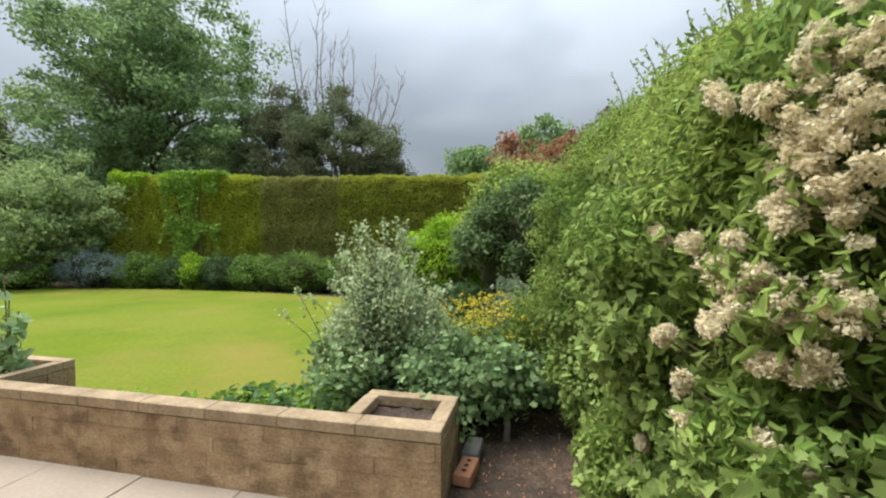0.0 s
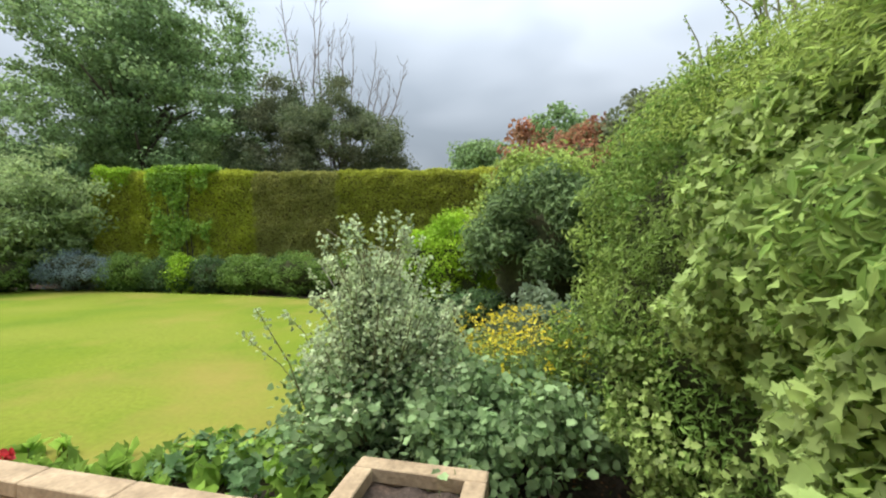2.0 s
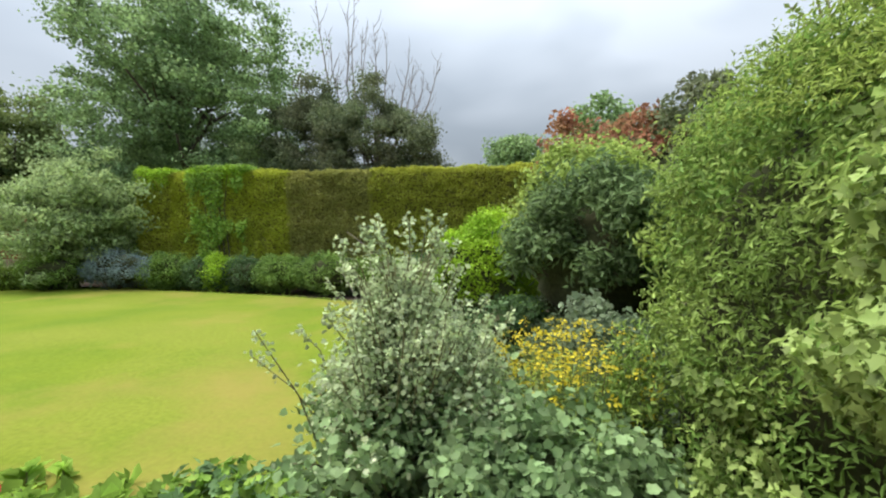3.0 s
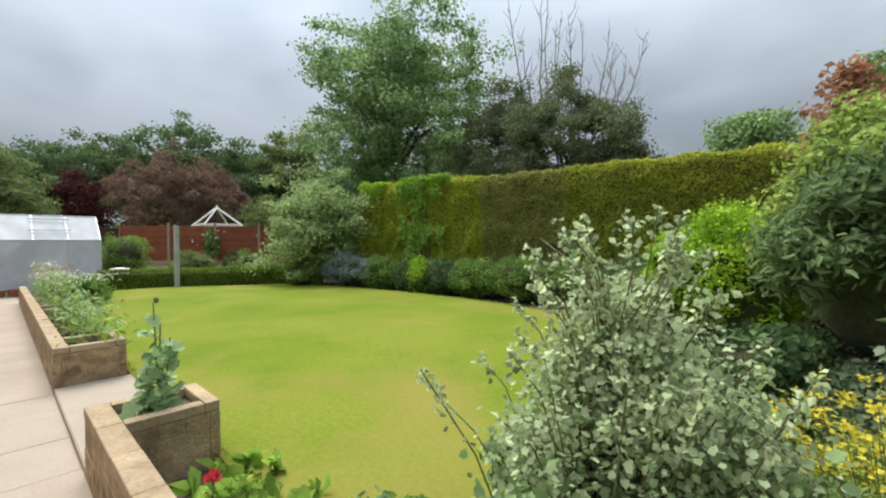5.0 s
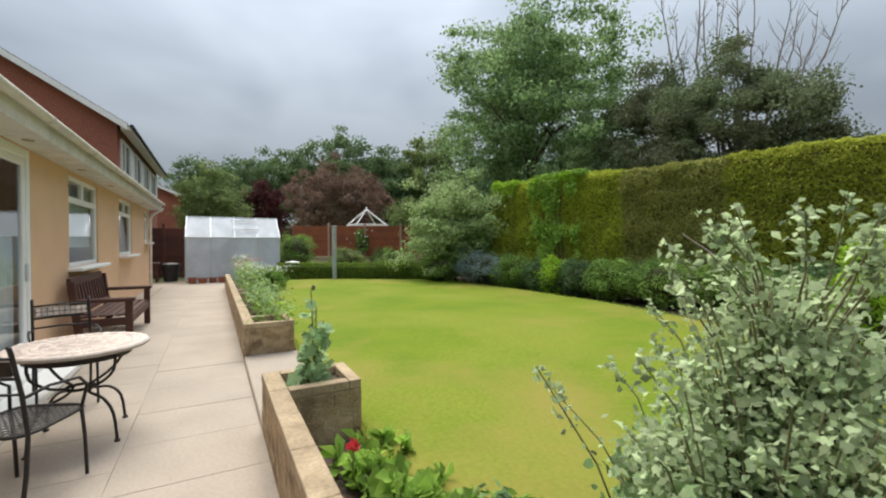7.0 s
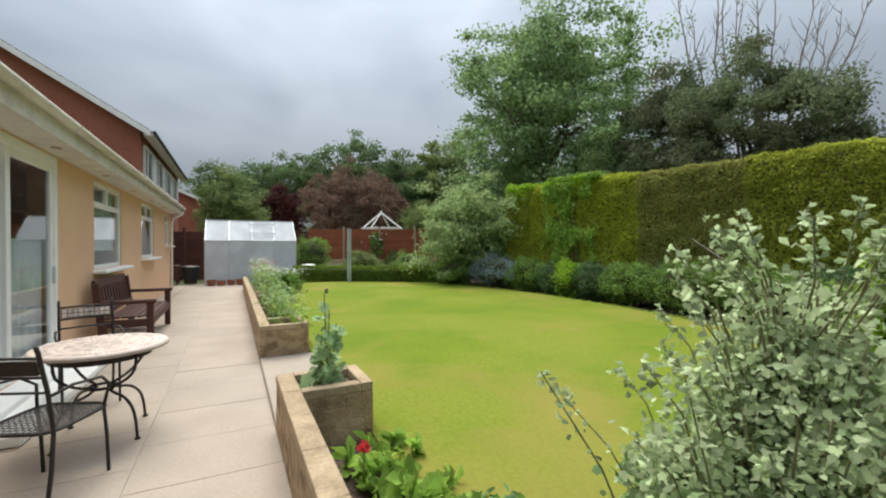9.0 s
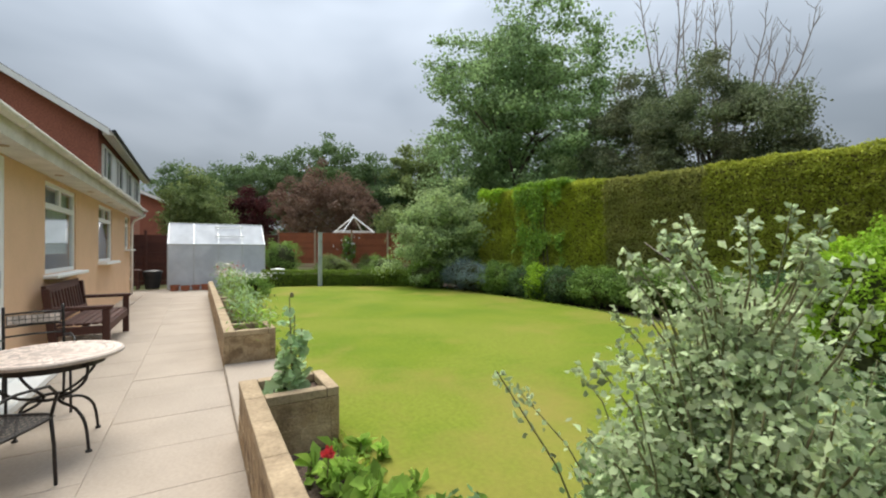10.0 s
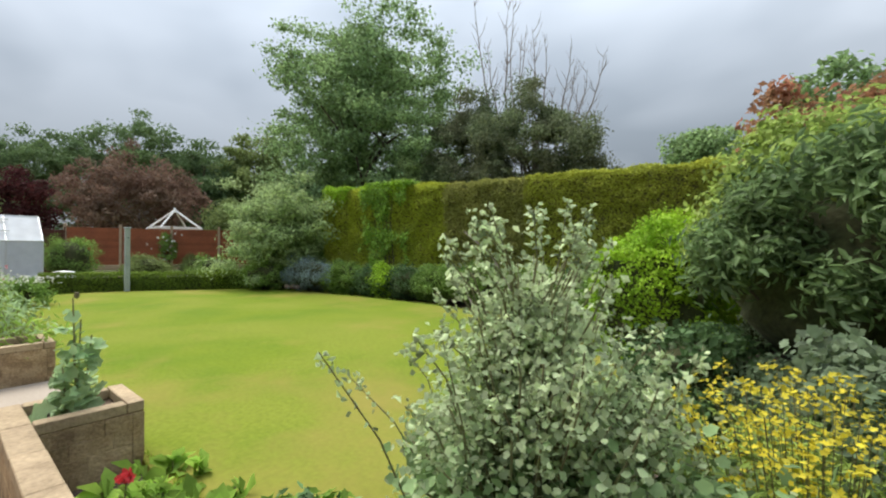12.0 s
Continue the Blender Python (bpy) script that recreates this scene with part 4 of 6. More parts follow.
g.lathe([(0.34, 0.0), (0.33, 0.04), (0.3, 0.6), (0.26, 0.68), (0.0, 0.72)], sides=20)
part("shell", g, M_WHITE, wt, smooth=True)
tb = thing("work_table", "dark low table with clutter by the fence", "table", (-18.7, -2.6, 0))
g = Geo()
g.box((0, 0, 0.68), (0.6, 1.1, 0.06), bevel=0.008)
part("tabletop", g, M_BENCH, tb)
for x in (-0.25, 0.25):
    for y in (-0.48, 0.48):
        g = Geo()
        g.box((x, y, 0.325), (0.06, 0.06, 0.65), bevel=0.005)
        part("leg", g, M_BENCH, tb)
bg = thing("cardboard_box", "small pale box lying on the low dark table", "box", (-18.6, -2.5, 0.71))
g = Geo()
g.box((0, 0, 0.05), (0.25, 0.3, 0.1), bevel=0.01)
part("carton", g, M_OFFWHITE, bg)


def fence(label, a, b, z0, height, panels, board_mat, lap=0.14, cap=True, arch=None):
    """Lap-board panels between posts, from a to b."""
    d = Vector((b[0] - a[0], b[1] - a[1], 0))
    L = d.length
    t = thing("fence", label, "fence", (a[0], a[1], z0), math.degrees(math.atan2(d.y, d.x)))
    w = L / panels
    for k in range(panels + 1):
        g = Geo()
        g.box((k * w, 0, (height + 0.12) / 2 - z0 / 2), (0.1, 0.1, height + 0.12 + z0), bevel=0.012)
        part("post", g, M_CONCRETE if cap else board_mat, t)
    for k in range(panels):
        g = Geo()
        g.box((k * w + w / 2, 0, 0.06), (w - 0.1, 0.045, 0.2), bevel=0.006)
        part("gravel_board", g, M_CONCRETE if cap else board_mat, t)
        n = int((height - 0.18) / lap)
        for j in range(n):
            g = Geo()
            g.box((k * w + w / 2, 0.0, 0.18 + (j + 0.5) * lap), (w - 0.11, 0.02, lap + 0.02), Matrix.Rotation(radians(6), 4, "X"))
            part("board", g, board_mat, t)
        g = Geo()
        g.box((k * w + w / 2, 0, 0.2 + n * lap), (w - 0.1, 0.06, 0.035), bevel=0.006)
        part("capping", g, board_mat, t)
    return t


fence("red-brown lap-panel garden fence with concrete posts", (-23.3, 3.3), (-19.1, 11.7), 0.55, 1.78, 5, M_FENCE)
fence("dark brown wooden fence beyond the bungalow", (-21.2, -6.0), (-21.2, -0.2), 0.0, 2.1, 3, M_DARKFENCE, cap=False)
fence("dark brown wooden fence behind the greenhouse", (-21.2, -0.2), (-23.3, 3.3), 0.0, 2.2, 2, M_DARKFENCE, cap=False)

# washing-line post
wp = thing("washing_line_post", "pale grey-green square post at the lawn edge", "post", (-15.77, 3.58, 0.05))
g = Geo()
g.box((0, 0, 0.98), (0.13, 0.13, 1.96), bevel=0.012)
part("shaft", g, M_POST, wp)
g = Geo()
g.box((0, 0, 1.99), (0.16, 0.16, 0.05), bevel=0.015)
part("cap", g, M_POST, wp)
g = Geo()
g.tube([(0.065, 0, 1.7), (0.12, 0, 1.72), (0.12, 0, 1.66)], 0.008, 5)
part("hook", g, M_IRON, wp)

# white pyramid frame of a garden arbour
ar = thing("garden_arbour", "white-painted pyramid roof frame of an arbour behind the fence", "arbour", (-23.7, 7.45, 0))
W, HE, HA = 0.82, 2.45, 3.35
for sx in (-1, 1):
    for sy in (-1, 1):
        g = Geo()
        g.box((sx * W, sy * W, HE / 2), (0.09, 0.09, HE), bevel=0.01)
        part("post", g, M_WHITE, ar)
        g = Geo()
        g.tube([(sx * (W + 0.1), sy * (W + 0.1), HE - 0.05), (0, 0, HA)], 0.05, 4)
        part("rafter", g, M_WHITE, ar)
for s in (-1, 1):
    for c, q in (((0, s * W, HE), (2 * W, 0.08, 0.1)), ((s * W, 0, HE), (0.08, 2 * W, 0.1))):
        g = Geo()
        g.box(c, q, bevel=0.01)
        part("beam", g, M_WHITE, ar)
g = Geo()
g.lathe([(0.0, 0.0), (0.06, 0.0), (0.05, 0.12), (0.0, 0.2)], (0, 0, HA - 0.05), 8)
part("finial", g, M_WHITE, ar)

# ---- neighbouring houses ----
def far_window(t, c, w, h):
    """A white framed window on a wall that faces +y."""
    g = Geo()
    for dx, dz, sx, sz in ((-w / 2, 0, 0.09, h), (w / 2, 0, 0.09, h), (0, -h / 2, w, 0.09), (0, h / 2, w, 0.09), (0.1 * w, 0, 0.07, h)):
        g.box((c[0] + dx, c[1] + 0.03, c[2] + dz), (sx, 0.08, sz))
    fr = part("window", g, M_WHITE, t)
    g = Geo()
    g.box((c[0], c[1] + 0.015, c[2]), (w - 0.05, 0.02, h - 0.05))
    part("pane", g, M_FARGLASS, fr)


M_FARGLASS = material("far_glass", (0.03, 0.035, 0.04), 0.08, (0.06, 0.065, 0.07), 2, 0.5, bump=0)


def far_house(label, x1, x0, y1, y0, eaves, ridge, wall_mat, windows=True):
    """A two-storey house with its gable to +x and its long side to +y."""
    t = thing("house", label, "house", (x1, y1, 0))
    X, Y = x0 - x1, y0 - y1          # negative extents
    g = Geo()
    g.add([(0, 0, -0.1), (0, Y, -0.1), (0, Y, eaves), (0, Y / 2, ridge), (0, 0, eaves), (X, 0, -0.1), (X, Y, -0.1), (X, Y, eaves), (X, Y / 2, ridge), (X, 0, eaves)],
          [[0, 4, 3, 2, 1], [5, 6, 7, 8, 9], [0, 5, 9, 4], [1, 2, 7, 6]])
    part("wall", g, wall_mat, t)
    s = (ridge - eaves) / (-Y / 2)
    for a, sg in ((0.35, 1), (Y - 0.35, -1)):
        z = eaves - 0.35 * s
        g = Geo()
        v = [(0.3, a, z), (0.3, Y / 2, ridge), (X - 0.3, Y / 2, ridge), (X - 0.3, a, z)]
        g.add([(p, q, r + 0.05) for p, q, r in v] + [(p, q, r + 0.17) for p, q, r in v],
              [[0, 1, 2, 3], [7, 6, 5, 4], [0, 4, 5, 1], [1, 5, 6, 2], [2, 6, 7, 3], [3, 7, 4, 0]])
        part("roof", g, M_ROOF, t)
        # barge board along the verge
        g = Geo()
        g.add([(0.3, a, z - 0.08), (0.3, Y / 2, ridge - 0.08), (0.3, Y / 2, ridge + 0.14), (0.3, a, z + 0.14),
               (0.36, a, z - 0.08), (0.36, Y / 2, ridge - 0.08), (0.36, Y / 2, ridge + 0.14), (0.36, a, z + 0.14)],
              [[0, 1, 2, 3], [7, 6, 5, 4], [0, 4, 5, 1], [1, 5, 6, 2], [2, 6, 7, 3], [3, 7, 4, 0]])
        part("barge_board", g, M_WHITE, t)
    g = Geo()
    g.box((X / 2, 0.3, eaves - 0.22), (-X + 0.5, 0.3, 0.12))
    part("eaves_board", g, M_OFFWHITE, t)
    g = Geo()
    g.tube([(0.3, 0.48, eaves - 0.14), (X, 0.48, eaves - 0.14)], 0.07, 6)
    part("gutter", g, M_BLACKPL, t)
    if windows:
        for k in range(4):
            x = X * (0.09 + 0.235 * k) - 0.4
            far_window(t, (x, 0.0, eaves - 1.05), 1.7, 1.15)
            g = Geo()
            g.box((x - 1.35, 0.03, eaves - 1.05), (0.7, 0.06, 1.25))
            part("cladding_panel", g, M_WHITE, t)
            far_window(t, (x, 0.0, 1.5), 1.7, 1.3)
    return t


far_house("red brick two-storey house with white verge boards", -19.0, -31.0, -3.3, -11.5, 5.7, 8.2, M_BRICKRED)
far_house("distant brick house with a grey roof", -38.0, -50.0, -2.5, -10.0, 5.0, 6.6, M_BRICKRED, False)

# ---- trees and hedges beyond the lawn ----
TURN = 12.1
hx, hy = math.cos(radians(TURN)), math.sin(radians(TURN))
H0 = Vector((-12.15, 8.12, 0))


def along(s, back=0.0):
    return (H0.x + hx * s - hy * back, H0.y + hy * s + hx * back, 0.0)


pieces = (("olive-gold clipped conifer hedge", 0.0, 1.1, 3.36, L_OLIVEHEDGE, 15000), ("gold-green clipped conifer hedge", 1.05, 3.5, 3.36, L_YELLOWHEDGE, 30000),
          ("bronze-brown clipped conifer hedge", 4.5, 2.4, 3.34, L_BROWNHEDGE, 24000), ("olive-green clipped conifer hedge", 6.85, 6.6, 3.38, L_OLIVEHEDGE, 45000))
for label, s, ln, hh, mat, cnt in pieces:
    th = hedge("tall_hedge", label, ln, 1.0, hh, mat, int(cnt * 1.8), 0.054, along(s), TURN, LEAF_TUFT, wob=0.1, spread=0.5, core=M_NEEDLES)
    if s < 2:
        # soft lime-green new growth that tops the hedge and hangs a little over its face
        n = 5200 if s < 1 else 7000
        span = (0.0, ln * 0.95) if s < 1 else (0.45, 2.2)
        qx = rng.uniform(*span, n)
        qy = rng.uniform(-0.16, 0.7, n)
        fall = np.where(qy < 0.0, -0.5 * rng.random(n) ** 2, 0.0)
        puff = np.array([0.13 + 0.13 * noise.noise(Vector((a * 3.0, b * 2.0, s))) for a, b in zip(qx, qy)])
        q = np.stack([qx, qy, hh - 0.05 + fall + puff * rng.random(n) * 1.2], 1)
        part("new_growth", leaves("new_growth", q, np.tile((0, -0.5, 0.9), (n, 1)), 0.055, LEAF_FOLD, L_LIME, 0.8), L_LIME, th, "lime-green new growth")

L_IVYTALL = leaf_material("leaf_hedge_ivy", (0.33, 0.50, 0.09), (0.21, 0.36, 0.06), 2.0, 0.4)
# ivy that climbs and tops the gold hedge
iv = thing("ivy", "bright green ivy climbing over the clipped hedge", "ivy", along(1.7))
iv.rotation_euler.z = radians(TURN)
n = 9000
q = np.stack([rng.uniform(-0.1, 1.7, n), np.zeros(n), rng.uniform(0.35, 3.3, n)], 1)
k = np.array([noise.noise(Vector((a * 2.1, 0, c * 1.5))) - 0.7 * abs(a - 0.7 - 0.25 * noise.noise(Vector((c * 0.9, 5, 0)))) + 0.12 * c + 0.5 * (rnd - 0.6) > 0.0 for (a, b, c), rnd in zip(q, rng.random(n))])
q = q[k]
n = len(q)
p1 = q + np.stack([np.zeros(n), -0.09 - 0.1 * rng.random(n), np.zeros(n)], 1)
n2 = 1500
p2 = np.stack([rng.uniform(0.1, 1.7, n2), rng.uniform(-0.15, 0.6, n2), 3.36 + 0.16 * rng.random(n2)], 1)
part("foliage", leaves("foliage", np.concatenate([p1, p2]), np.concatenate([np.tile((0, -1, 0.5), (n, 1)), np.tile((0, -0.3, 1.0), (n2, 1))]),
                       0.07, LEAF_BROAD, L_IVYTALL, 0.7), L_IVYTALL, iv)
g = Geo()
for k in range(5):
    x = 0.5 + 0.14 * k
    g.tube([(x, -0.06, 0), (x + 0.08, -0.1, 1.1), (x - 0.05, -0.1, 2.3), (x + 0.05, -0.08, 3.3)], [0.018, 0.014, 0.01, 0.005], 5)
part("stem", g, M_BARK, iv)

tree("large broad-leaved tree with layered dark green sprays", (-15.2, 12.6, 0), 7.5, 0.3, (0, 0, 6.7), (5.0, 4.5, 6.9), 620, 0.85, 150, 0.15, L_TREE, 3,
     shell=0.1, spread=3.6, edge=0.3, low=-1.0, flat=0.5, jut=0.25)
tree("dark ivy-clad tree with a domed crown behind the hedge", (-6.5, 12.3, 0), 3.4, 0.2, (0, 0, 4.0), (2.7, 2.4, 3.05), 300, 0.5, 230, 0.085, L_DARK, 4, shell=0.25, spread=1.6,
     low=-1.0, edge=0.6, flat=0.6)
tree("dark ivy-clad tree with a domed crown behind the hedge", (-9.2, 12.4, 0), 3.4, 0.2, (0, 0, 4.3), (2.2, 1.8, 3.4), 240, 0.5, 210, 0.09, L_DARK, 5, shell=0.25, spread=1.3,
     low=-1.0, edge=0.55, flat=0.6)
tree("light green young tree behind the hedge", (-11.0, 11.5, 0), 2.6, 0.1, (0, 0, 3.0), (1.6, 1.3, 1.9), 90, 0.45, 150, 0.1, L_WILLOW, 6, low=-1.0, flat=0.5, jut=0.2)
tree("soft grey-green willow-like tree at the lawn corner", (-13.6, 7.4, 0), 2.0, 0.1, (0, 0, 1.95), (2.05, 1.7, 1.95), 210, 0.5, 130, 0.13, L_WILLOW, 7,
     shape=LEAF_LANCE, shell=0.1, low=-1.0, edge=0.25, flat=0.5, jut=0.5)

# bare tree
dt = thing("bare_tree", "leafless dead tree with thin grey upright branches", "tree", (-7.2, 13.6, 0))
g = Geo()
rr = random.Random(12)
g.tube([(0, 0, -0.1), (0.05, 0, 3.0), (0, 0, 6.0)], [0.22, 0.17, 0.12], 7)
side = Vector((0.89, 0.45, 0))
for i in range(17):
    u = i / 16
    off = -1.9 + 4.0 * u + rr.uniform(-0.15, 0.15)
    top = 10.9 - 3.2 * u + rr.uniform(-0.7, 0.5) - 1.2 * (i % 3 == 1)
    root = Vector((0, 0, 3.2 + 1.6 * rr.random())) + side * off * 0.45
    tip = side * (off * 1.0 + 0.25 * u) + Vector((rr.uniform(-0.3, 0.3), rr.uniform(-0.4, 0.4), top))
    belly = side * off * 1.0 + Vector((0, 0, root.z + 0.35 * (top - root.z)))
    pts = []
    for k in range(9):
        q = k / 8
        p = root * (1 - q) ** 2 + belly * 2 * q * (1 - q) + tip * q * q
        pts.append(p + Vector((rr.uniform(-1, 1), rr.uniform(-1, 1), 0)) * 0.06 * (k > 0))
    g.tube(pts, [0.034 * (1 - q / 8) ** 0.8 + 0.006 for q in range(9)], 5)
    for k in range(11):
        j = rr.randrange(3, 8)
        p = pts[j].lerp(pts[j + 1], rr.random())
        L = rr.uniform(0.4, 1.2) * (1.1 - 0.08 * j)
        o = side * rr.choice((-1, 1)) * rr.uniform(0.2, 0.6) + Vector((rr.uniform(-0.2, 0.2), rr.uniform(-0.2, 0.2), 0.9))
        m1 = p + o * L * 0.45 + side * rr.uniform(-0.06, 0.06)
        e = p + o * L + Vector((0, 0, 0.15 * L))
        g.tube([p, m1, e], [0.012, 0.008, 0.004], 4)
        if rr.random() < 0.6:
            g.tube([m1, m1 + (o + side * rr.uniform(-0.5, 0.5)) * L * 0.4], [0.006, 0.003], 4)
part("crown", g, M_DEADWOOD, dt)

# far trees, row by row
FAR = [("dark distant oak", (-40.5, 10.5), 9.2, 4.2, L_FAR), ("dark distant oak", (-44.5, 15.5), 8.3, 4.6, L_FAR), ("distant lime tree", (-36.0, 17.5), 8.5, 3.4, L_FAR2),
       ("dark distant oak", (-37.5, 14.0), 7.5, 3.6, L_FAR), ("distant lime tree", (-34.0, 21.0), 6.5, 4.0, L_FAR), ("dark distant oak", (-45.0, 5.5), 8.3, 4.5, L_FAR),
       ("dark distant oak", (-47.0, 0.5), 7.6, 4.5, L_FAR), ("distant lime tree", (-28.0, 21.5), 5.6, 3.2, L_FAR2), ("distant lime tree", (-24.0, 17.5), 5.6, 2.4, L_FAR),
       ("distant lime tree", (-21.0, 21.5), 6.0, 3.0, L_FAR), ("dark distant oak", (-31.0, 26.0), 6.8, 4.5, L_FAR)]
for k, (label, at, top, r, mat) in enumerate(FAR):
    tree(label + " with a rounded crown", (*at, 0), top * 0.8, 0.3, (0, 0, top * 0.78), (r * 1.15, r * 1.15, top * 0.58), 210, r * 0.22, 120, 0.24, mat, 20 + k, shell=0.25, flat=0.6)
tree("copper-leaved tree with bare pale forks", (-30.0, 7.6, 0), 3.8, 0.16, (0, 0, 4.2), (5.0, 4.2, 3.3), 260, 0.55, 90, 0.17, L_REDTREE, 40, shell=0.3, bark=M_DEADWOOD)
tree("purple-leaved plum tree behind the fence", (-28.3, 2.2, 0), 2.4, 0.14, (0, 0, 3.3), (1.8, 1.8, 1.9), 90, 0.45, 90, 0.15, L_PURPLE, 41)
tree("pale olive-green tall shrub behind the greenhouse", (-25.0, -0.3, 0), 2.6, 0.14, (0, 0, 3.0), (2.1, 2.1, 2.3), 110, 0.5, 100, 0.15, L_FAR2, 42)
tree("dark green shrub behind the hedge end", (-16.2, 10.2, 0), 1.8, 0.1, (0, 0, 1.9), (1.8, 1.6, 1.9), 100, 0.45, 90, 0.13, L_SHRUB, 47, low=-1.0)
tree("dark green shrub behind the fence", (-19.5, 14.0, 0), 2.0, 0.12, (0, 0, 2.2), (2.4, 2.0, 2.2), 110, 0.5, 90, 0.14, L_FAR, 48, low=-1.0)
tree("dark green shrub behind the fence", (-23.5, 12.2, 0), 2.0, 0.12, (0, 0, 2.6), (2.2, 2.0, 2.2), 100, 0.5, 90, 0.14, L_SHRUB, 43)
tree("dark green shrub behind the fence", (-25.6, 11.0, 0), 2.0, 0.12, (0, 0, 2.6), (1.6, 1.6, 2.0), 80, 0.45, 90, 0.14, L_FAR2, 44)
tree("small rounded green tree beyond the hedge", (-2.6, 18.0, 0), 3.2, 0.16, (0, 0, 4.4), (1.7, 1.7, 1.9), 90, 0.5, 90, 0.17, L_TREE, 45)
tree("small green tree above the hedge", (0.7, 10.6, 0), 2.8, 0.12, (0, 0, 3.9), (1.2, 1.2, 1.2), 60, 0.4, 90, 0.13, L_TREE, 46)

# low clipped hedge at the lawn's far end
LH0, LH1 = Vector((-17.0, 1.7, 0.04)), Vector((-13.75, 6.9, 0.04))
hedge("box_hedge", "low clipped box hedge along the lawn", (LH1 - LH0).length, 0.5, 0.62, L_BOX, 22000, 0.045, tuple(LH0),
      math.degrees(math.atan2(LH1.y - LH0.y, LH1.x - LH0.x)), wob=0.03)
bpy.context.view_layer.update()

rr0 = random.Random(3)
# border shrubs below the tall hedge
BORDER = [("blue-grey leaved low shrub", (-11.9, 7.35), (1.15, 0.6, 0.62), L_BLUE), ("dark green spreading shrub", (-13.4, 6.7), (1.0, 0.7, 0.55), L_SHRUB),
          ("dark green spreading shrub", (-10.6, 7.75), (0.8, 0.5, 0.55), L_SHRUB), ("yellow-green small shrub", (-9.1, 8.0), (0.45, 0.45, 0.5), L_LIME),
          ("grey-green low shrub", (-8.3, 8.15), (0.65, 0.5, 0.48), L_LAUREL), ("green low shrub", (-7.2, 8.25), (0.8, 0.55, 0.52), L_SHRUB),
          ("dark green low shrub", (-5.9, 8.35), (0.9, 0.6, 0.55), L_SHRUB), ("dark green low shrub", (-4.5, 8.45), (0.9, 0.6, 0.5), L_SHRUB),
          ("dark green low shrub", (-3.1, 8.2), (1.0, 0.7, 0.55), L_LAUREL), ("dark green spreading shrub", (-14.6, 7.4), (0.9, 0.7, 0.5), L_SHRUB),
          ("green shrub with rose stems", (-18.6, 7.3), (1.0, 0.8, 0.6), L_SHRUB), ("green shrub with rose stems", (-20.4, 5.4), (0.9, 0.8, 0.6), L_FAR2),
          ("dark shrub beside the greenhouse", (-20.3, 3.0), (0.9, 0.8, 1.0), L_SHRUB), ("green shrub below the fence", (-21.0, 7.6), (0.9, 0.8, 0.6), L_FAR2)]
for k in range(9):
    s = 1.6 + k * 1.0
    BORDER.append(("mixed green low shrub below the hedge", along(s, -0.55 - 0.25 * (k % 2))[:2], (0.6, 0.45, 0.42 + 0.1 * rr0.random()), (L_SHRUB, L_LAUREL, L_SHADY)[k % 3]))
for k, (label, at, rad, mat) in enumerate(BORDER):
    shrub(label + " in the border", (*at, 0.04), (rad[0] * 1.15, rad[1] * 1.1, rad[2] * 0.95), 120, 0.2, 75, 0.055, mat, seed=60 + k, low=-1.0, edge=0.6)
# climbing rose on the far fence
shrub("climbing rose on the far fence", (-21.55, 6.5, 0.5), (0.32, 0.32, 0.85), 40, 0.16, 50, 0.07, L_HEDGE2, name="climbing_rose", core=0, seed=90)
q = np.stack([rng.normal(-21.4, 0.22, 46), rng.normal(6.5, 0.3, 46), rng.uniform(0.7, 2.1, 46)], 1)
tagged(new("rose_blooms", leaves("rose_blooms", q, np.tile((0.6, -0.2, 0.6), (46, 1)), 0.07, LEAF_LOBED, L_WHITEFL, 0.6)), "small pale rose blooms against the far fence", "flowers", kind="stuff")

# ---- the tall mixed hedge beside the path ----
mh = thing("mixed_hedge", "tall overgrown mixed hedge with ivy and long shoots", "hedge", (0, 0, 0))
g = Geo()


def face_x(y, z):
    """The hedge's face towards the path."""
    return 0.66 + 0.7 * max(0.0, -1.05 - y) + 0.5 * max(0.0, (z - 1.4)) ** 1.3 + 0.10 * max(0.0, 0.6 - z) + 0.16 * noise.noise(Vector((y * 1.3, z * 1.3, 4))) - 0.75 * max(0.0, (y - 0.8)) * (1 - 0.2 * z)




def top_z(y):
    """The height of its top along the path."""
    return min(max(1.93 + 0.40 * (y + 0.9), 1.75), 2.38) + 0.05 * noise.noise(Vector((y * 2.2, 0, 7)))


Y0, Y1 = -2.4, 1.6
# dark sheet and box behind the leaves, painted as shade in the gaps
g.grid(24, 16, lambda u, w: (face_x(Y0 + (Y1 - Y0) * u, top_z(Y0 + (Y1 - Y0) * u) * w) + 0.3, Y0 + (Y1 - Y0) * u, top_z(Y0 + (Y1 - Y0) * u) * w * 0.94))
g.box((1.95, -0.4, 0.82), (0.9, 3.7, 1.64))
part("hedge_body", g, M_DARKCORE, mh)


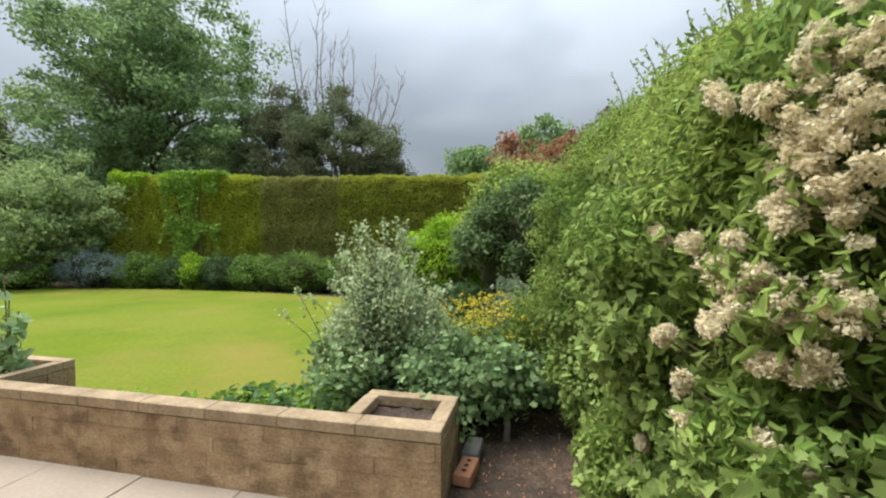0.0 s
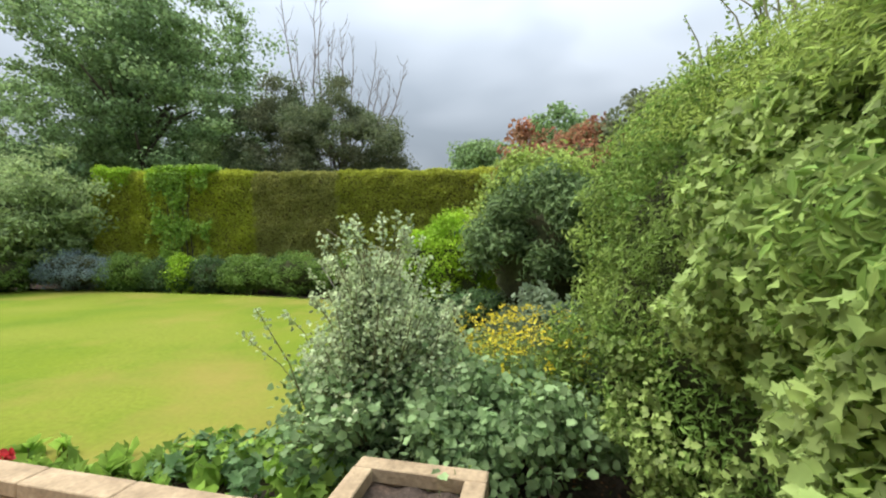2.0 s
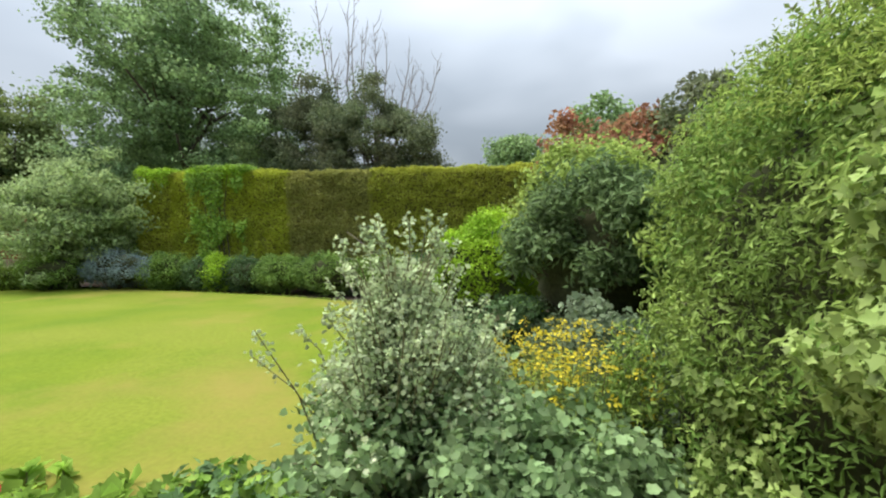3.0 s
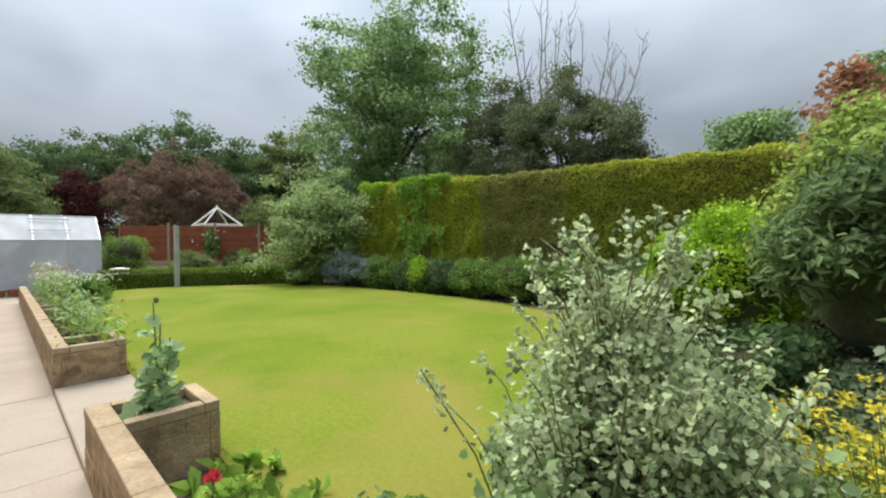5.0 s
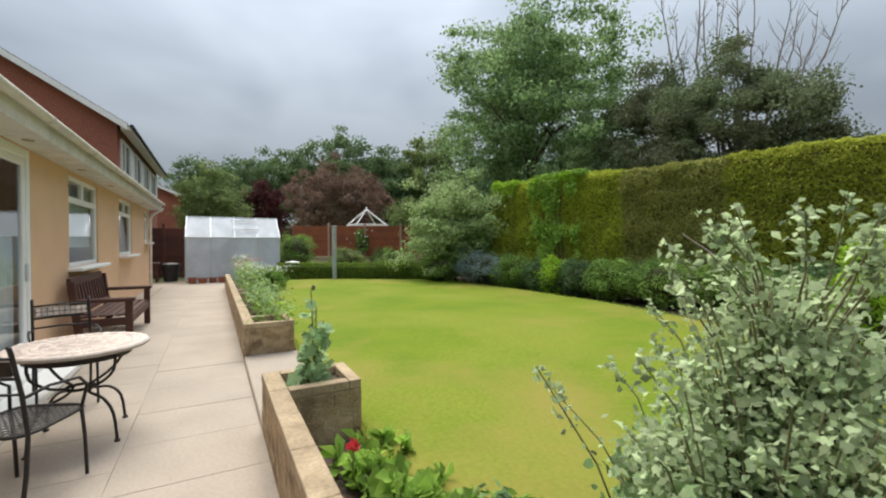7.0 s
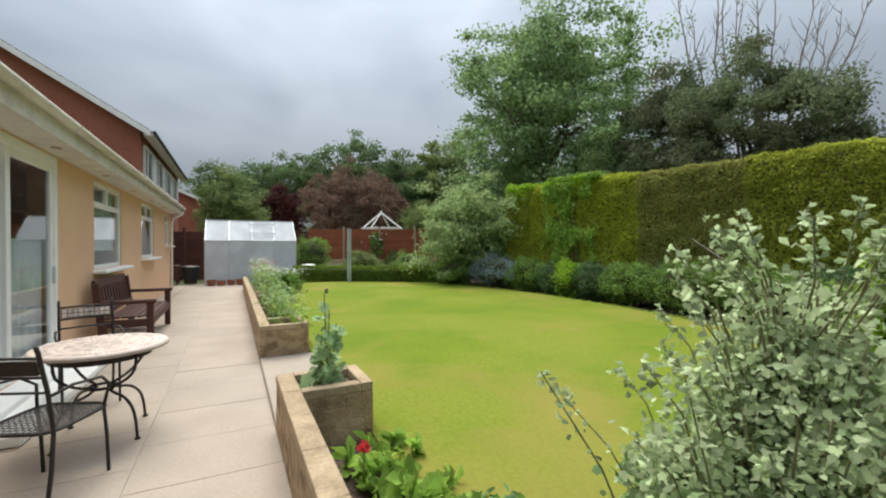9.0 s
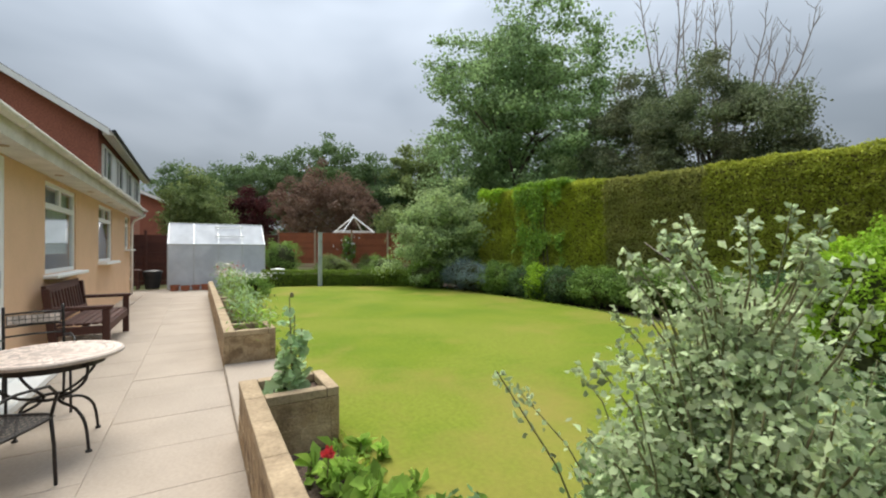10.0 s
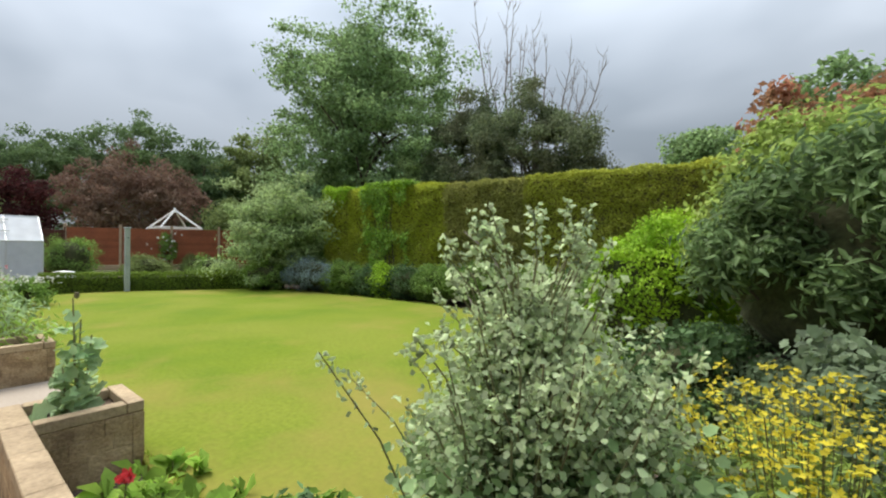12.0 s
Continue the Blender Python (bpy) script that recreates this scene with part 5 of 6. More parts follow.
def face_points(n, y0, y1, z0, z1, depth=0.14):
    y = rng.uniform(y0, y1, n)
    z = z0 + (np.minimum(z1, np.array([top_z(a) for a in y])) - z0) * rng.random(n)
    x = np.array([face_x(a, b) for a, b in zip(y, z)])
    lump = np.array([noise.noise(Vector((a * 3.1, b * 3.1, 8))) + 0.55 * noise.noise(Vector((a * 7.5, b * 7.5, 2))) for a, b in zip(y, z)])
    swell = np.array([noise.noise(Vector((a * 1.7, b * 1.7, 21))) for a, b in zip(y, z)])
    x = x - 0.19 * lump - 0.1 * swell + rng.uniform(-0.03, depth, n)
    full = lump + 0.5 * swell + rng.normal(0, 0.12, n) > -0.62
    nor = np.tile((-1.0, -0.15, 0.45), (n, 1))
    return np.stack([x, y, z], 1)[full], nor[full]


def scatter(p, d, keep):
    k = np.array([keep(q) for q in p])
    return p[k], d[k]


p, d = face_points(76000, Y0, Y1, 0.02, 9)
pa, da = scatter(p, d, lambda q: noise.noise(Vector((q[1] * 1.1, q[2] * 1.1, 1))) > -0.12)
part("fine_foliage", leaves("fine_foliage", pa, da, 0.037, LEAF_LANCE, L_HEDGE, 1.0, 0.3, 0.5), L_HEDGE, mh, "small bright green leaves")
p, d = face_points(32000, Y0, Y1, 0.0, 9, 0.2)
pa, da = scatter(p, d, lambda q: noise.noise(Vector((q[1] * 1.1, q[2] * 1.1, 1))) < 0.2)
part("dark_foliage", leaves("dark_foliage", pa, da, 0.042, LEAF_LANCE, L_HEDGE2, 0.7), L_HEDGE2, mh, "deeper green leaves")
# ivy, thickest low down and towards the house end
p, d = face_points(34000, -2.3, 1.1, 0.0, 1.95, 0.05)
pa, da = scatter(p, d, lambda q: noise.noise(Vector((q[1] * 1.6, q[2] * 1.6, 12))) > -0.02 + 0.12 * (q[2] - 0.9) - 0.12 * (-0.6 < q[1] < 0.5) + 0.1 * (q[1] < -0.9) + 0.3 * (q[1] > 0.6))
pa[:, 0] -= 0.04
part("ivy_foliage", leaves("ivy_foliage", pa, da, 0.032, LEAF_BROAD, L_IVY, 0.95, 0.8, 0.55), L_IVY, mh, "pale lobed ivy leaves")
# top, with a soft rounded shoulder towards the path
n = 26000
y = rng.uniform(Y0, Y1 + 0.1, n)
edge_x = np.array([face_x(b, top_z(b)) for b in y])
x = edge_x - 0.05 + (2.5 - edge_x) * rng.random(n) ** 1.4
drop = np.exp(-np.maximum(0.0, x - edge_x + 0.05) / 0.16)
z = np.array([top_z(b) for b in y]) - 0.02 - 0.34 * drop + 0.10 * np.array([noise.noise(Vector((a * 1.8, b * 1.8, 3))) for a, b in zip(x, y)]) + rng.uniform(-0.12, 0.07, n)
part("top_foliage", leaves("top_foliage", np.stack([x, y, z], 1), np.stack([-0.2 - 0.9 * drop, np.zeros(n), np.ones(n)], 1), 0.05, LEAF_FOLD, L_HEDGE, 0.9), L_HEDGE, mh)
# bright feathery growth below the top
n = 12000
y = rng.uniform(-0.9, Y1 + 0.1, n)
dz = rng.random(n) ** 1.3 * 0.5
z = np.array([top_z(b) for b in y]) - dz
x = np.array([face_x(b, c) for b, c in zip(y, z)]) - 0.04 + rng.normal(0, 0.06, n) + 0.12 * np.exp(-dz / 0.1)
part("shoulder_foliage", leaves("shoulder_foliage", np.stack([x, y, z + rng.uniform(-0.03, 0.05, n)], 1), np.tile((-0.8, -0.1, 0.7), (n, 1)), 0.036, LEAF_SLIM, L_FRESH, 0.9), L_FRESH, mh, "yellow-green feathery new growth")
# far side and ends
n = 14000
u = rng.uniform(-0.6, Y1 - Y0 + 0.6, n)
y = Y0 + np.clip(u, 0, Y1 - Y0)
z = np.array([top_z(a) for a in y]) * rng.random(n)
x = np.where((u > 0) & (u < Y1 - Y0), 2.48, rng.uniform(1.3, 2.5, n)) + rng.uniform(-0.12, 0.1, n)
part("back_foliage", leaves("back_foliage", np.stack([x, y + rng.uniform(-0.08, 0.08, n), z], 1), np.tile((1.0, 0, 0.5), (n, 1)), 0.065, LEAF_FOLD, L_HEDGE2, 0.8), L_HEDGE2, mh)
# long shoots that stand up from the top
for k in range(60):
    y = -0.9 + 2.4 * rr.random()
    x = face_x(y, top_z(y)) - 0.25 + 0.5 * rr.random() ** 2
    h = rr.uniform(0.12, 0.34) + 0.2 * (k % 6 == 0)
    lean = Vector((rr.uniform(-0.25, 0.05), rr.uniform(-0.1, 0.25), 0))
    b0 = Vector((x + 0.3, y, top_z(y) + 0.02))
    pts = [b0, b0 + Vector((0, 0, h * 0.5)) + lean * 0.3 * h * 2, b0 + Vector((0, 0, h)) + lean * h * 2]
    g = Geo()
    g.tube(pts, [0.006, 0.004, 0.002], 4)
    sh = part("shoot", g, M_STEM, mh)
    m = 16
    u = np.linspace(0.25, 1.0, m)
    pp = np.array([tuple(pts[0].lerp(pts[2], q)) for q in u])
    part("shoot_leaves", leaves("shoot_leaves", pp, rng.normal(0, 1, (m, 3)), 0.03, LEAF_FOLD, L_HEDGE, 0.6), L_HEDGE, sh)

# cream flower heads that have gone over
FLOWERS = [(-0.87, 1.38, 0.067), (-0.99, 1.32, 0.078), (-1.06, 1.25, 0.091), (-1.00, 1.20, 0.056), (-1.11, 1.26, 0.107), (-1.16, 1.27, 0.122), (-1.19, 1.27, 0.121),
           (-1.08, 1.31, 0.071), (-1.18, 1.57, 0.125), (-1.15, 1.57, 0.093), (-1.14, 1.60, 0.117), (-1.16, 1.48, 0.122), (-1.20, 1.44, 0.144), (-1.14, 1.52, 0.092),
           (-1.16, 1.73, 0.163), (-1.16, 1.68, 0.148), (-1.15, 1.55, 0.106), (-1.17, 1.48, 0.123), (-1.16, 1.16, 0.095), (-1.11, 1.15, 0.056), (-1.11, 1.44, 0.062),
           (-0.52, 1.60, 0.067), (-0.92, 0.94, 0.056), (-1.13, 0.99, 0.071), (-1.18, 0.97, 0.084), (-1.08, 1.66, 0.071), (-0.93, 1.72, 0.067), (-1.14, 1.24, 0.078),
           (-1.21, 1.68, 0.116)]
for k in range(18):
    FLOWERS.append((-1.2 + 0.75 * rr.random(), 0.25 + 1.3 * rr.random(), rr.uniform(0.02, 0.036)))
for k, (y, z, r) in enumerate(FLOWERS):
    x = min(face_x(y, z) - 0.03, 0.66 + 0.7 * max(0.0, -1.05 - y))
    r *= 0.62
    tilt = rr.uniform(-0.9, 0.9)
    x += 0.035
    m = 18
    o = ball(m) * r * (0.2 + 0.95 * rng.random((m, 1)) ** 1.5) * np.array((0.5, 1.5, 0.55))
    o = np.stack([o[:, 0], o[:, 1] * math.cos(tilt) - o[:, 2] * math.sin(tilt), o[:, 1] * math.sin(tilt) + o[:, 2] * math.cos(tilt)], 1)
    pp, dd = clumped(np.array((x, y, z)) + o, 0.019, 75, 0.8, 0.4)
    fl = thing("flower_head", "dried cream flower head gone over in the hedge", "flower", (0, 0, 0), group="cream flower heads")
    part("flower_mass", leaves("flower_mass", pp, dd, 0.0105, LEAF_FOLD, L_CREAM, 0.7), L_CREAM, fl, kind="stuff")
    g = Geo()
    g.tube([(x + 0.2, y, z - 0.15), (x + 0.08, y, z - 0.05), (x, y, z)], [0.006, 0.005, 0.003], 4)
    part("stalk", g, M_STEM, fl)

# shrubs beyond its end
shrub("large overhanging shrub with whorled leaves and a dark core for its shade", (0.22, 4.0, 0.0), (1.25, 1.2, 1.15), 150, 0.24, 120, 0.085, L_WHORL, seed=101, edge=0.62, low=-0.05, shape=LEAF_LANCE, core=0.62, shell=0.2)
hedge("clipped_shrub", "bright lime-green clipped shrub beside the dark one", 1.25, 1.6, 1.42, L_LIME, 17000, 0.05, (-2.05, 5.0, 0.0), 4, wob=0.3, spread=0.9, category="shrub")
shrub("rounded lime-green shrub behind the clipped one", (-1.35, 5.85, 0.0), (0.72, 0.85, 0.97), 180, 0.2, 100, 0.05, L_LIME, seed=102, edge=0.8)
# upper part of the same large shrub; the lighter leaf colour paints its lit top
shrub("back of the large shrub, its lit top put into brighter green leaves", (0.25, 4.75, 0.0), (1.35, 1.1, 1.36), 150, 0.27, 130, 0.07, L_FRESH, seed=103, edge=0.7, low=-0.1, shell=0.2)
shrub("tall shrub with coppery red young leaves", (0.7, 6.9, 0.0), (1.7, 1.2, 1.85), 150, 0.28, 80, 0.10, L_ROSE, seed=104, edge=0.85)
shrub("dark brownish-green tall shrub", (1.9, 6.4, 0.0), (1.1, 1.2, 1.95), 150, 0.3, 80, 0.10, L_DARK, seed=105, edge=0.85)
shrub("mixed green hedge shrub at the path's end", (1.6, 2.9, 0.0), (1.25, 1.5, 1.25), 200, 0.26, 90, 0.08, L_HEDGE2, seed=106, edge=0.85)

shrub("dark low shrub below the lime-green one", (-0.75, 3.6, 0.0), (0.6, 0.6, 0.4), 70, 0.18, 70, 0.07, L_LAUREL, seed=107, low=-0.9)
# two added plants: their dark leaves replace shade on the bright soil gaps
shrub("added dark low shrub that fills the shade under the overhanging one", (0.1, 3.25, 0.0), (0.65, 0.5, 0.38), 80, 0.17, 70, 0.055, L_SHADY, seed=109, low=-0.9)
shrub("added dark low plant that covers bright soil beside the shrubs", (-0.43, 7.25, 0.0), (0.5, 0.45, 0.3), 70, 0.16, 70, 0.05, L_SHADY, seed=113, low=-0.9)
shrub("dark low shrub at the lawn corner", (-2.3, 6.4, 0.0), (0.9, 0.7, 0.5), 80, 0.2, 70, 0.075, L_SHRUB, seed=108, low=-0.9)

# ---- the grey-green mallow behind the planter ----
mal = thing("mallow_bush", "sprawling grey-green mallow bush with thin budded stems", "bush", (-0.98, 1.25, 0.03))
tips = []
stems = Geo()
for k in range(150):
    a = rr.uniform(0, 6.28)
    reach = rr.uniform(0.03, 1.0) ** 0.8
    wide = 0.54 if math.cos(a) < 0 else 0.95
    e = Vector((math.cos(a) * reach * wide, math.sin(a) * reach * 0.72, (0.42 + 0.98 * (1 - reach) ** 1.05) * rr.uniform(0.86, 1.04)))
    mid = Vector((e.x * 0.55, e.y * 0.55, e.z * 0.55))
    pts = [Vector((e.x * 0.12, e.y * 0.12, 0)), mid, mid.lerp(e, 0.6) + Vector((0, 0, 0.03)), e]
    stems.tube(pts, [0.011, 0.007, 0.005, 0.003], 4)
    tips.append(pts)
part("stem", stems, M_STEM, mal, smooth=True)
pp, dd = [], []
for pts in tips:
    m = 140
    u = rng.random(m) ** 0.7
    for q in u:
        s = q * 3
        i = min(int(s), 2)
        c = pts[i].lerp(pts[i + 1], s - i)
        sp = 0.05 + 0.075 * (1.0 - q)
        pp.append((c.x + rng.normal(0, sp), c.y + rng.normal(0, sp), max(0.03, c.z + rng.normal(0, sp * 0.8))))
        dd.append((c.x * 0.6, c.y * 0.6, 0.7))
pp, dd = np.array(pp), np.array(dd)
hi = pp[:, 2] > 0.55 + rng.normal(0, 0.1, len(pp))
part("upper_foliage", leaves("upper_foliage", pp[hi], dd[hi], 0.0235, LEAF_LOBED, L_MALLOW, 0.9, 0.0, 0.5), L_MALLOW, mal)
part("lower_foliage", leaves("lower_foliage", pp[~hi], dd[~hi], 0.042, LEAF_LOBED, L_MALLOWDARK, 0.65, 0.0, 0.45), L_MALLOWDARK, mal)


def budded(b0, e, m, size):
    """A thin stem with buds and small leaves towards its tip."""
    g = Geo()
    pts = [b0, b0.lerp(e, 0.5) + Vector((0.02, 0.01, 0.03)), e]
    g.tube(pts, [0.0042, 0.0034, 0.002], 5)
    st = part("budded_stem", g, M_STEM, mal)
    u = rng.random(m) ** 0.55
    q = np.array([tuple(pts[1].lerp(pts[2], t)) for t in u]) + rng.normal(0, 0.014, (m, 3))
    part("flower_spike", leaves("flower_spike", q, rng.normal(0, 1, (m, 3)), size, LEAF_TUFT, L_MALLOW, 0.6), L_MALLOW, st, kind="stuff")


for k in range(52):
    a = rr.uniform(0, 6.28)
    reach = rr.uniform(0.02, 0.75)
    b0 = Vector((math.cos(a) * reach * 0.55, math.sin(a) * reach * 0.5, 0.85 * (1 - reach) + 0.35))
    budded(b0, b0 + Vector((math.cos(a) * 0.2, math.sin(a) * 0.2, rr.uniform(0.25, 0.48))), 24, 0.03)
# long shoots that lean out over the lawn and the wall
for b0, e in (((-0.25, -0.35, 0.35), (-0.30, -0.74, 1.05)), ((-0.05, -0.3, 0.4), (-0.02, -0.5, 1.1)), ((-0.4, -0.1, 0.35), (-0.72, -0.3, 0.8)),
              ((0.0, 0.1, 1.0), (0.12, 0.12, 1.56)), ((0.0, 0.0, 1.0), (-0.16, 0.0, 1.5)), ((0.05, 0.0, 1.0), (0.0, 0.1, 1.55)), ((0.1, 0.0, 0.9), (0.3, 0.1, 1.4))):
    budded(Vector(b0), Vector(e), 22, 0.03)

for b0, mid, e in (((-0.15, 0.1, 0.75), (-0.42, 0.22, 1.1), (-0.55, 0.3, 1.22)), ((-0.1, 0.2, 0.8), (-0.3, 0.3, 1.12), (-0.36, 0.34, 1.3)), ((0.0, 0.0, 1.1), (-0.2, 0.05, 1.35), (-0.38, 0.1, 1.45))):
    g = Geo()
    g.tube([b0, mid, e], [0.004, 0.003, 0.002], 4)
    part("dry_stem", g, M_DEADWOOD, mal, "pale dry stem")

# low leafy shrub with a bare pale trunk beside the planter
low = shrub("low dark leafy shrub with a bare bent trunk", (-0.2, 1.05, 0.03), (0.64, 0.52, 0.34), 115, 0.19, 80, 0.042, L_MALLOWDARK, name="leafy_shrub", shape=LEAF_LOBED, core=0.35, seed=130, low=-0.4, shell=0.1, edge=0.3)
g = Geo()
g.tube([(0.30, -0.22, -0.03), (0.31, -0.2, 0.12), (0.26, -0.12, 0.25), (0.1, 0.0, 0.4)], [0.026, 0.022, 0.02, 0.012], 7)
part("trunk", g, M_DEADWOOD, low, "pale bare trunk", True)

# yellow daisies beside it
yf = thing("yellow_flowers", "clump of yellow daisies beside the mallow bush", "flowers", (-0.1, 1.8, 0.04))
g = Geo()
fp = []
for k in range(300):
    a, r = rr.uniform(0, 6.28), rr.random() ** 0.5 * 0.5
    e = Vector((math.cos(a) * r, math.sin(a) * r * 1.2, rr.uniform(0.42, 0.92) - 0.2 * r))
    g.tube([(e.x * 0.4, e.y * 0.4, 0), (e.x * 0.8, e.y * 0.8, e.z * 0.6), tuple(e)], [0.003, 0.0022, 0.0015], 4)
    fp += [tuple(e + Vector((rr.uniform(-0.03, 0.03), rr.uniform(-0.03, 0.03), rr.uniform(-0.03, 0.02)))) for _ in range(8)]
part("stem", g, M_STEM, yf, kind="stuff")
fp = np.array(fp)
part("flower_mass", leaves("flower_mass", fp, np.tile((0, -0.2, 1), (len(fp), 1)), 0.021, LEAF_BROAD, L_YELLOWFL, 0.5), L_YELLOWFL, yf, kind="stuff")
n = 7000
q = rng.normal(0, 0.28, (n, 3)) * np.array((1, 1.2, 0)) + np.array((0, 0, 1)) * rng.uniform(0.05, 0.62, n)[:, None]
part("foliage", leaves("foliage", q, np.tile((0, 0, 1), (n, 1)), 0.05, LEAF_SLIM, L_FRESH, 0.8), L_FRESH, yf)

# grey-green low plants that edge the soil path
shrub("dark grey-green leafy plant beside the soil path", (0.32, 2.3, 0.03), (0.4, 0.7, 0.42), 110, 0.15, 70, 0.05, L_SHADY, name="border_plant", shape=LEAF_FOLD, core=0.5, seed=110)
shrub("silvery leafed sprig in the border", (0.1, 2.75, 0.03), (0.34, 0.45, 0.48), 70, 0.13, 40, 0.058, L_SILVER, name="border_plant", shape=LEAF_LOBED, core=0.4, seed=111, edge=0.4)

# bedding along the back of the low wall
for k in range(48):
    x = -3.05 + 0.045 * k + 0.05 * rr.random()
    hgt = rr.uniform(0.7, 1.15)
    bd = thing("bedding_plant", "leafy green bedding plant behind the low wall", "plant", (x, 0.28 + 0.55 * rr.random(), 0.03), rr.uniform(0, 360), group="bedding plants")
    m = 13
    a = rng.uniform(0, 6.28, m)
    g = Geo()
    g.tube([(0, 0, 0), (0, 0, 0.1)], [0.008, 0.004], 4)
    part("stem", g, M_STEM, bd)
    q = np.stack([np.cos(a) * 0.03, np.sin(a) * 0.03, rng.uniform(0.0, 0.05 * hgt, m)], 1)
    part("foliage", leaves("foliage", q, np.stack([np.cos(a), np.sin(a), np.full(m, 0.5)], 1), 0.135 * hgt, LEAF_BLADE, L_BED, 0.45, -1.6), L_BED, bd)
for k in range(30):
    bd2 = thing("bedding_plant", "leafy green bedding plant at the lawn corner", "plant", (-2.05 + 0.036 * k, 0.62 + 0.42 * rr.random(), 0.03), rr.uniform(0, 360), group="bedding plants")
    m = 40
    a = rng.uniform(0, 6.28, m)
    g = Geo()
    g.tube([(0, 0, 0), (0, 0, 0.1)], [0.008, 0.004], 4)
    part("stem", g, M_STEM, bd2)
    q = np.stack([np.cos(a) * 0.06, np.sin(a) * 0.06, rng.uniform(0.02, 0.2, m)], 1)
    mt = L_DAPPLE if k % 2 else L_BED
    part("foliage", leaves("foliage", q, np.stack([np.cos(a) * 0.6, np.sin(a) * 0.6, np.ones(m)], 1), 0.065, LEAF_BROAD, mt, 0.5), mt, bd2)
for x, y in ((-2.68, 0.37),):
    rf = thing("red_flower", "single red carnation-like bloom on a green stem", "flower", (x, y, 0.03))
    g = Geo()
    g.tube([(0, 0, 0), (0.01, 0, 0.13), (0, 0.01, 0.24)], 0.004, 5)
    part("stem", g, M_STEM, rf)
    q = ball(40) * 0.018 + np.array((0, 0.01, 0.25))
    part("petals", leaves("petals", q, q - np.array((0, 0, 0.24)), 0.028, LEAF_LOBED, L_RED, 0.4), L_RED, rf)

# tall glaucous plant in the second planter
tp = thing("poppy_plant", "tall blue-green poppy plant gone to seed in the planter", "plant", (-3.58, 0.34, 0.35))
g = Geo()
pl, dl = [], []
for k in range(5):
    b0 = Vector((rr.uniform(-0.06, 0.06), rr.uniform(-0.06, 0.06), 0))
    hgt = (0.74, 0.6, 0.5, 0.42, 0.34)[k]
    e = b0 + Vector((rr.uniform(-0.05, 0.05), rr.uniform(-0.05, 0.05), hgt))
    g.tube([b0, b0.lerp(e, 0.5), e], [0.008, 0.006, 0.004], 5)
    for q in range(30):
        u = rr.random() ** 0.8 * 0.92
        c = b0.lerp(e, u)
        a = rr.uniform(0, 6.28)
        o = (0.025 + 0.085 * (1 - u)) * rr.uniform(0.5, 1.0)
        pl.append((c.x + math.cos(a) * o, c.y + math.sin(a) * o, c.z))
        dl.append((math.cos(a) * 0.4, math.sin(a) * 0.4, 0.9))
part("stem", g, M_STEM, tp)
part("foliage", leaves("foliage", np.array(pl), np.array(dl), 0.068, LEAF_LOBED, L_POPPY, 0.7), L_POPPY, tp)
g = Geo()
g.lathe([(0.0, -0.01), (0.012, 0.0), (0.016, 0.015), (0.01, 0.028), (0.014, 0.031), (0.0, 0.033)], (0.0, 0.0, 0.74), 10)
part("seed_head", g, M_STEM, tp)
m = 30
q = rng.normal(0, 0.05, (m, 3)) + np.array((-0.02, -0.05, 0.04))
part("low_leaves", leaves("low_leaves", q, np.tile((0, -0.3, 1), (m, 1)), 0.13, LEAF_BROAD, L_POPPY, 0.4), L_POPPY, tp)

# plants in the far run of planters
for k in range(22):
    x = -6.25 - 0.4 * k
    kind = k % 4
    mat = (L_BED, L_POPPY, L_HEDGE, L_POPPY)[kind]
    far_bed = thing("planter_plant", "leafy green flowering plant in the long planter", "plant", (x, 0.36 + 0.1 * rr.random(), 0.2), group="planter plants")
    g = Geo()
    hs = rr.uniform(0.3, 0.5) * (1.0 + 0.5 * (k > 8))
    for j in range(7):
        a = rr.uniform(0, 6.28)
        g.tube([(0, 0, 0), (math.cos(a) * 0.08, math.sin(a) * 0.08, hs * 0.6), (math.cos(a) * 0.17, math.sin(a) * 0.17, hs)], [0.006, 0.004, 0.002], 4)
    part("stem", g, M_STEM, far_bed)
    m = 95
    q = rng.normal(0, 0.12, (m, 3)) * np.array((1, 1, 0)) + np.array((0, 0, 1)) * rng.uniform(0.12, hs + 0.1, m)[:, None]
    part("foliage", leaves("foliage", q, np.tile((0, 0, 0.7), (m, 1)), 0.1, LEAF_SLIM, mat, 0.9), mat, far_bed)
    if k > 9:
        m = 26
        q = rng.normal(0, 0.13, (m, 3)) * np.array((1, 1, 0.3)) + np.array((0, 0, hs + 0.12))
        fm = L_WHITEFL if k % 3 else L_PINK
        part("flower_mass", leaves("flower_mass", q, np.tile((0, 0, 1), (m, 1)), 0.04, LEAF_BROAD, fm, 0.6), fm, far_bed, kind="stuff")

# daisies spilling from the bed end
shrub("white-flowered daisy clump at the lawn edge", (-13.6, 1.0, 0.03), (1.1, 0.6, 0.34), 70, 0.16, 50, 0.07, L_HEDGE2, name="daisy_clump", core=0.5, seed=120)
n = 260
q = np.stack([rng.normal(-13.6, 0.6, n), rng.normal(1.0, 0.3, n), rng.uniform(0.6, 0.78, n)], 1)
tagged(new("daisy_blooms", leaves("daisy_blooms", q, np.tile((0.3, 0, 1), (n, 1)), 0.05, LEAF_BROAD, L_WHITEFL, 0.5)), "many small white daisy blooms above green leaves", "flowers", kind="stuff")

# longer grass along the lawn's edge and tufts over it
n = 9000
a = rng.uniform(0, 2 * np.pi, n)
f = np.array([lawn_edge(t) for t in a]) * rng.uniform(0.985, 1.012, n)
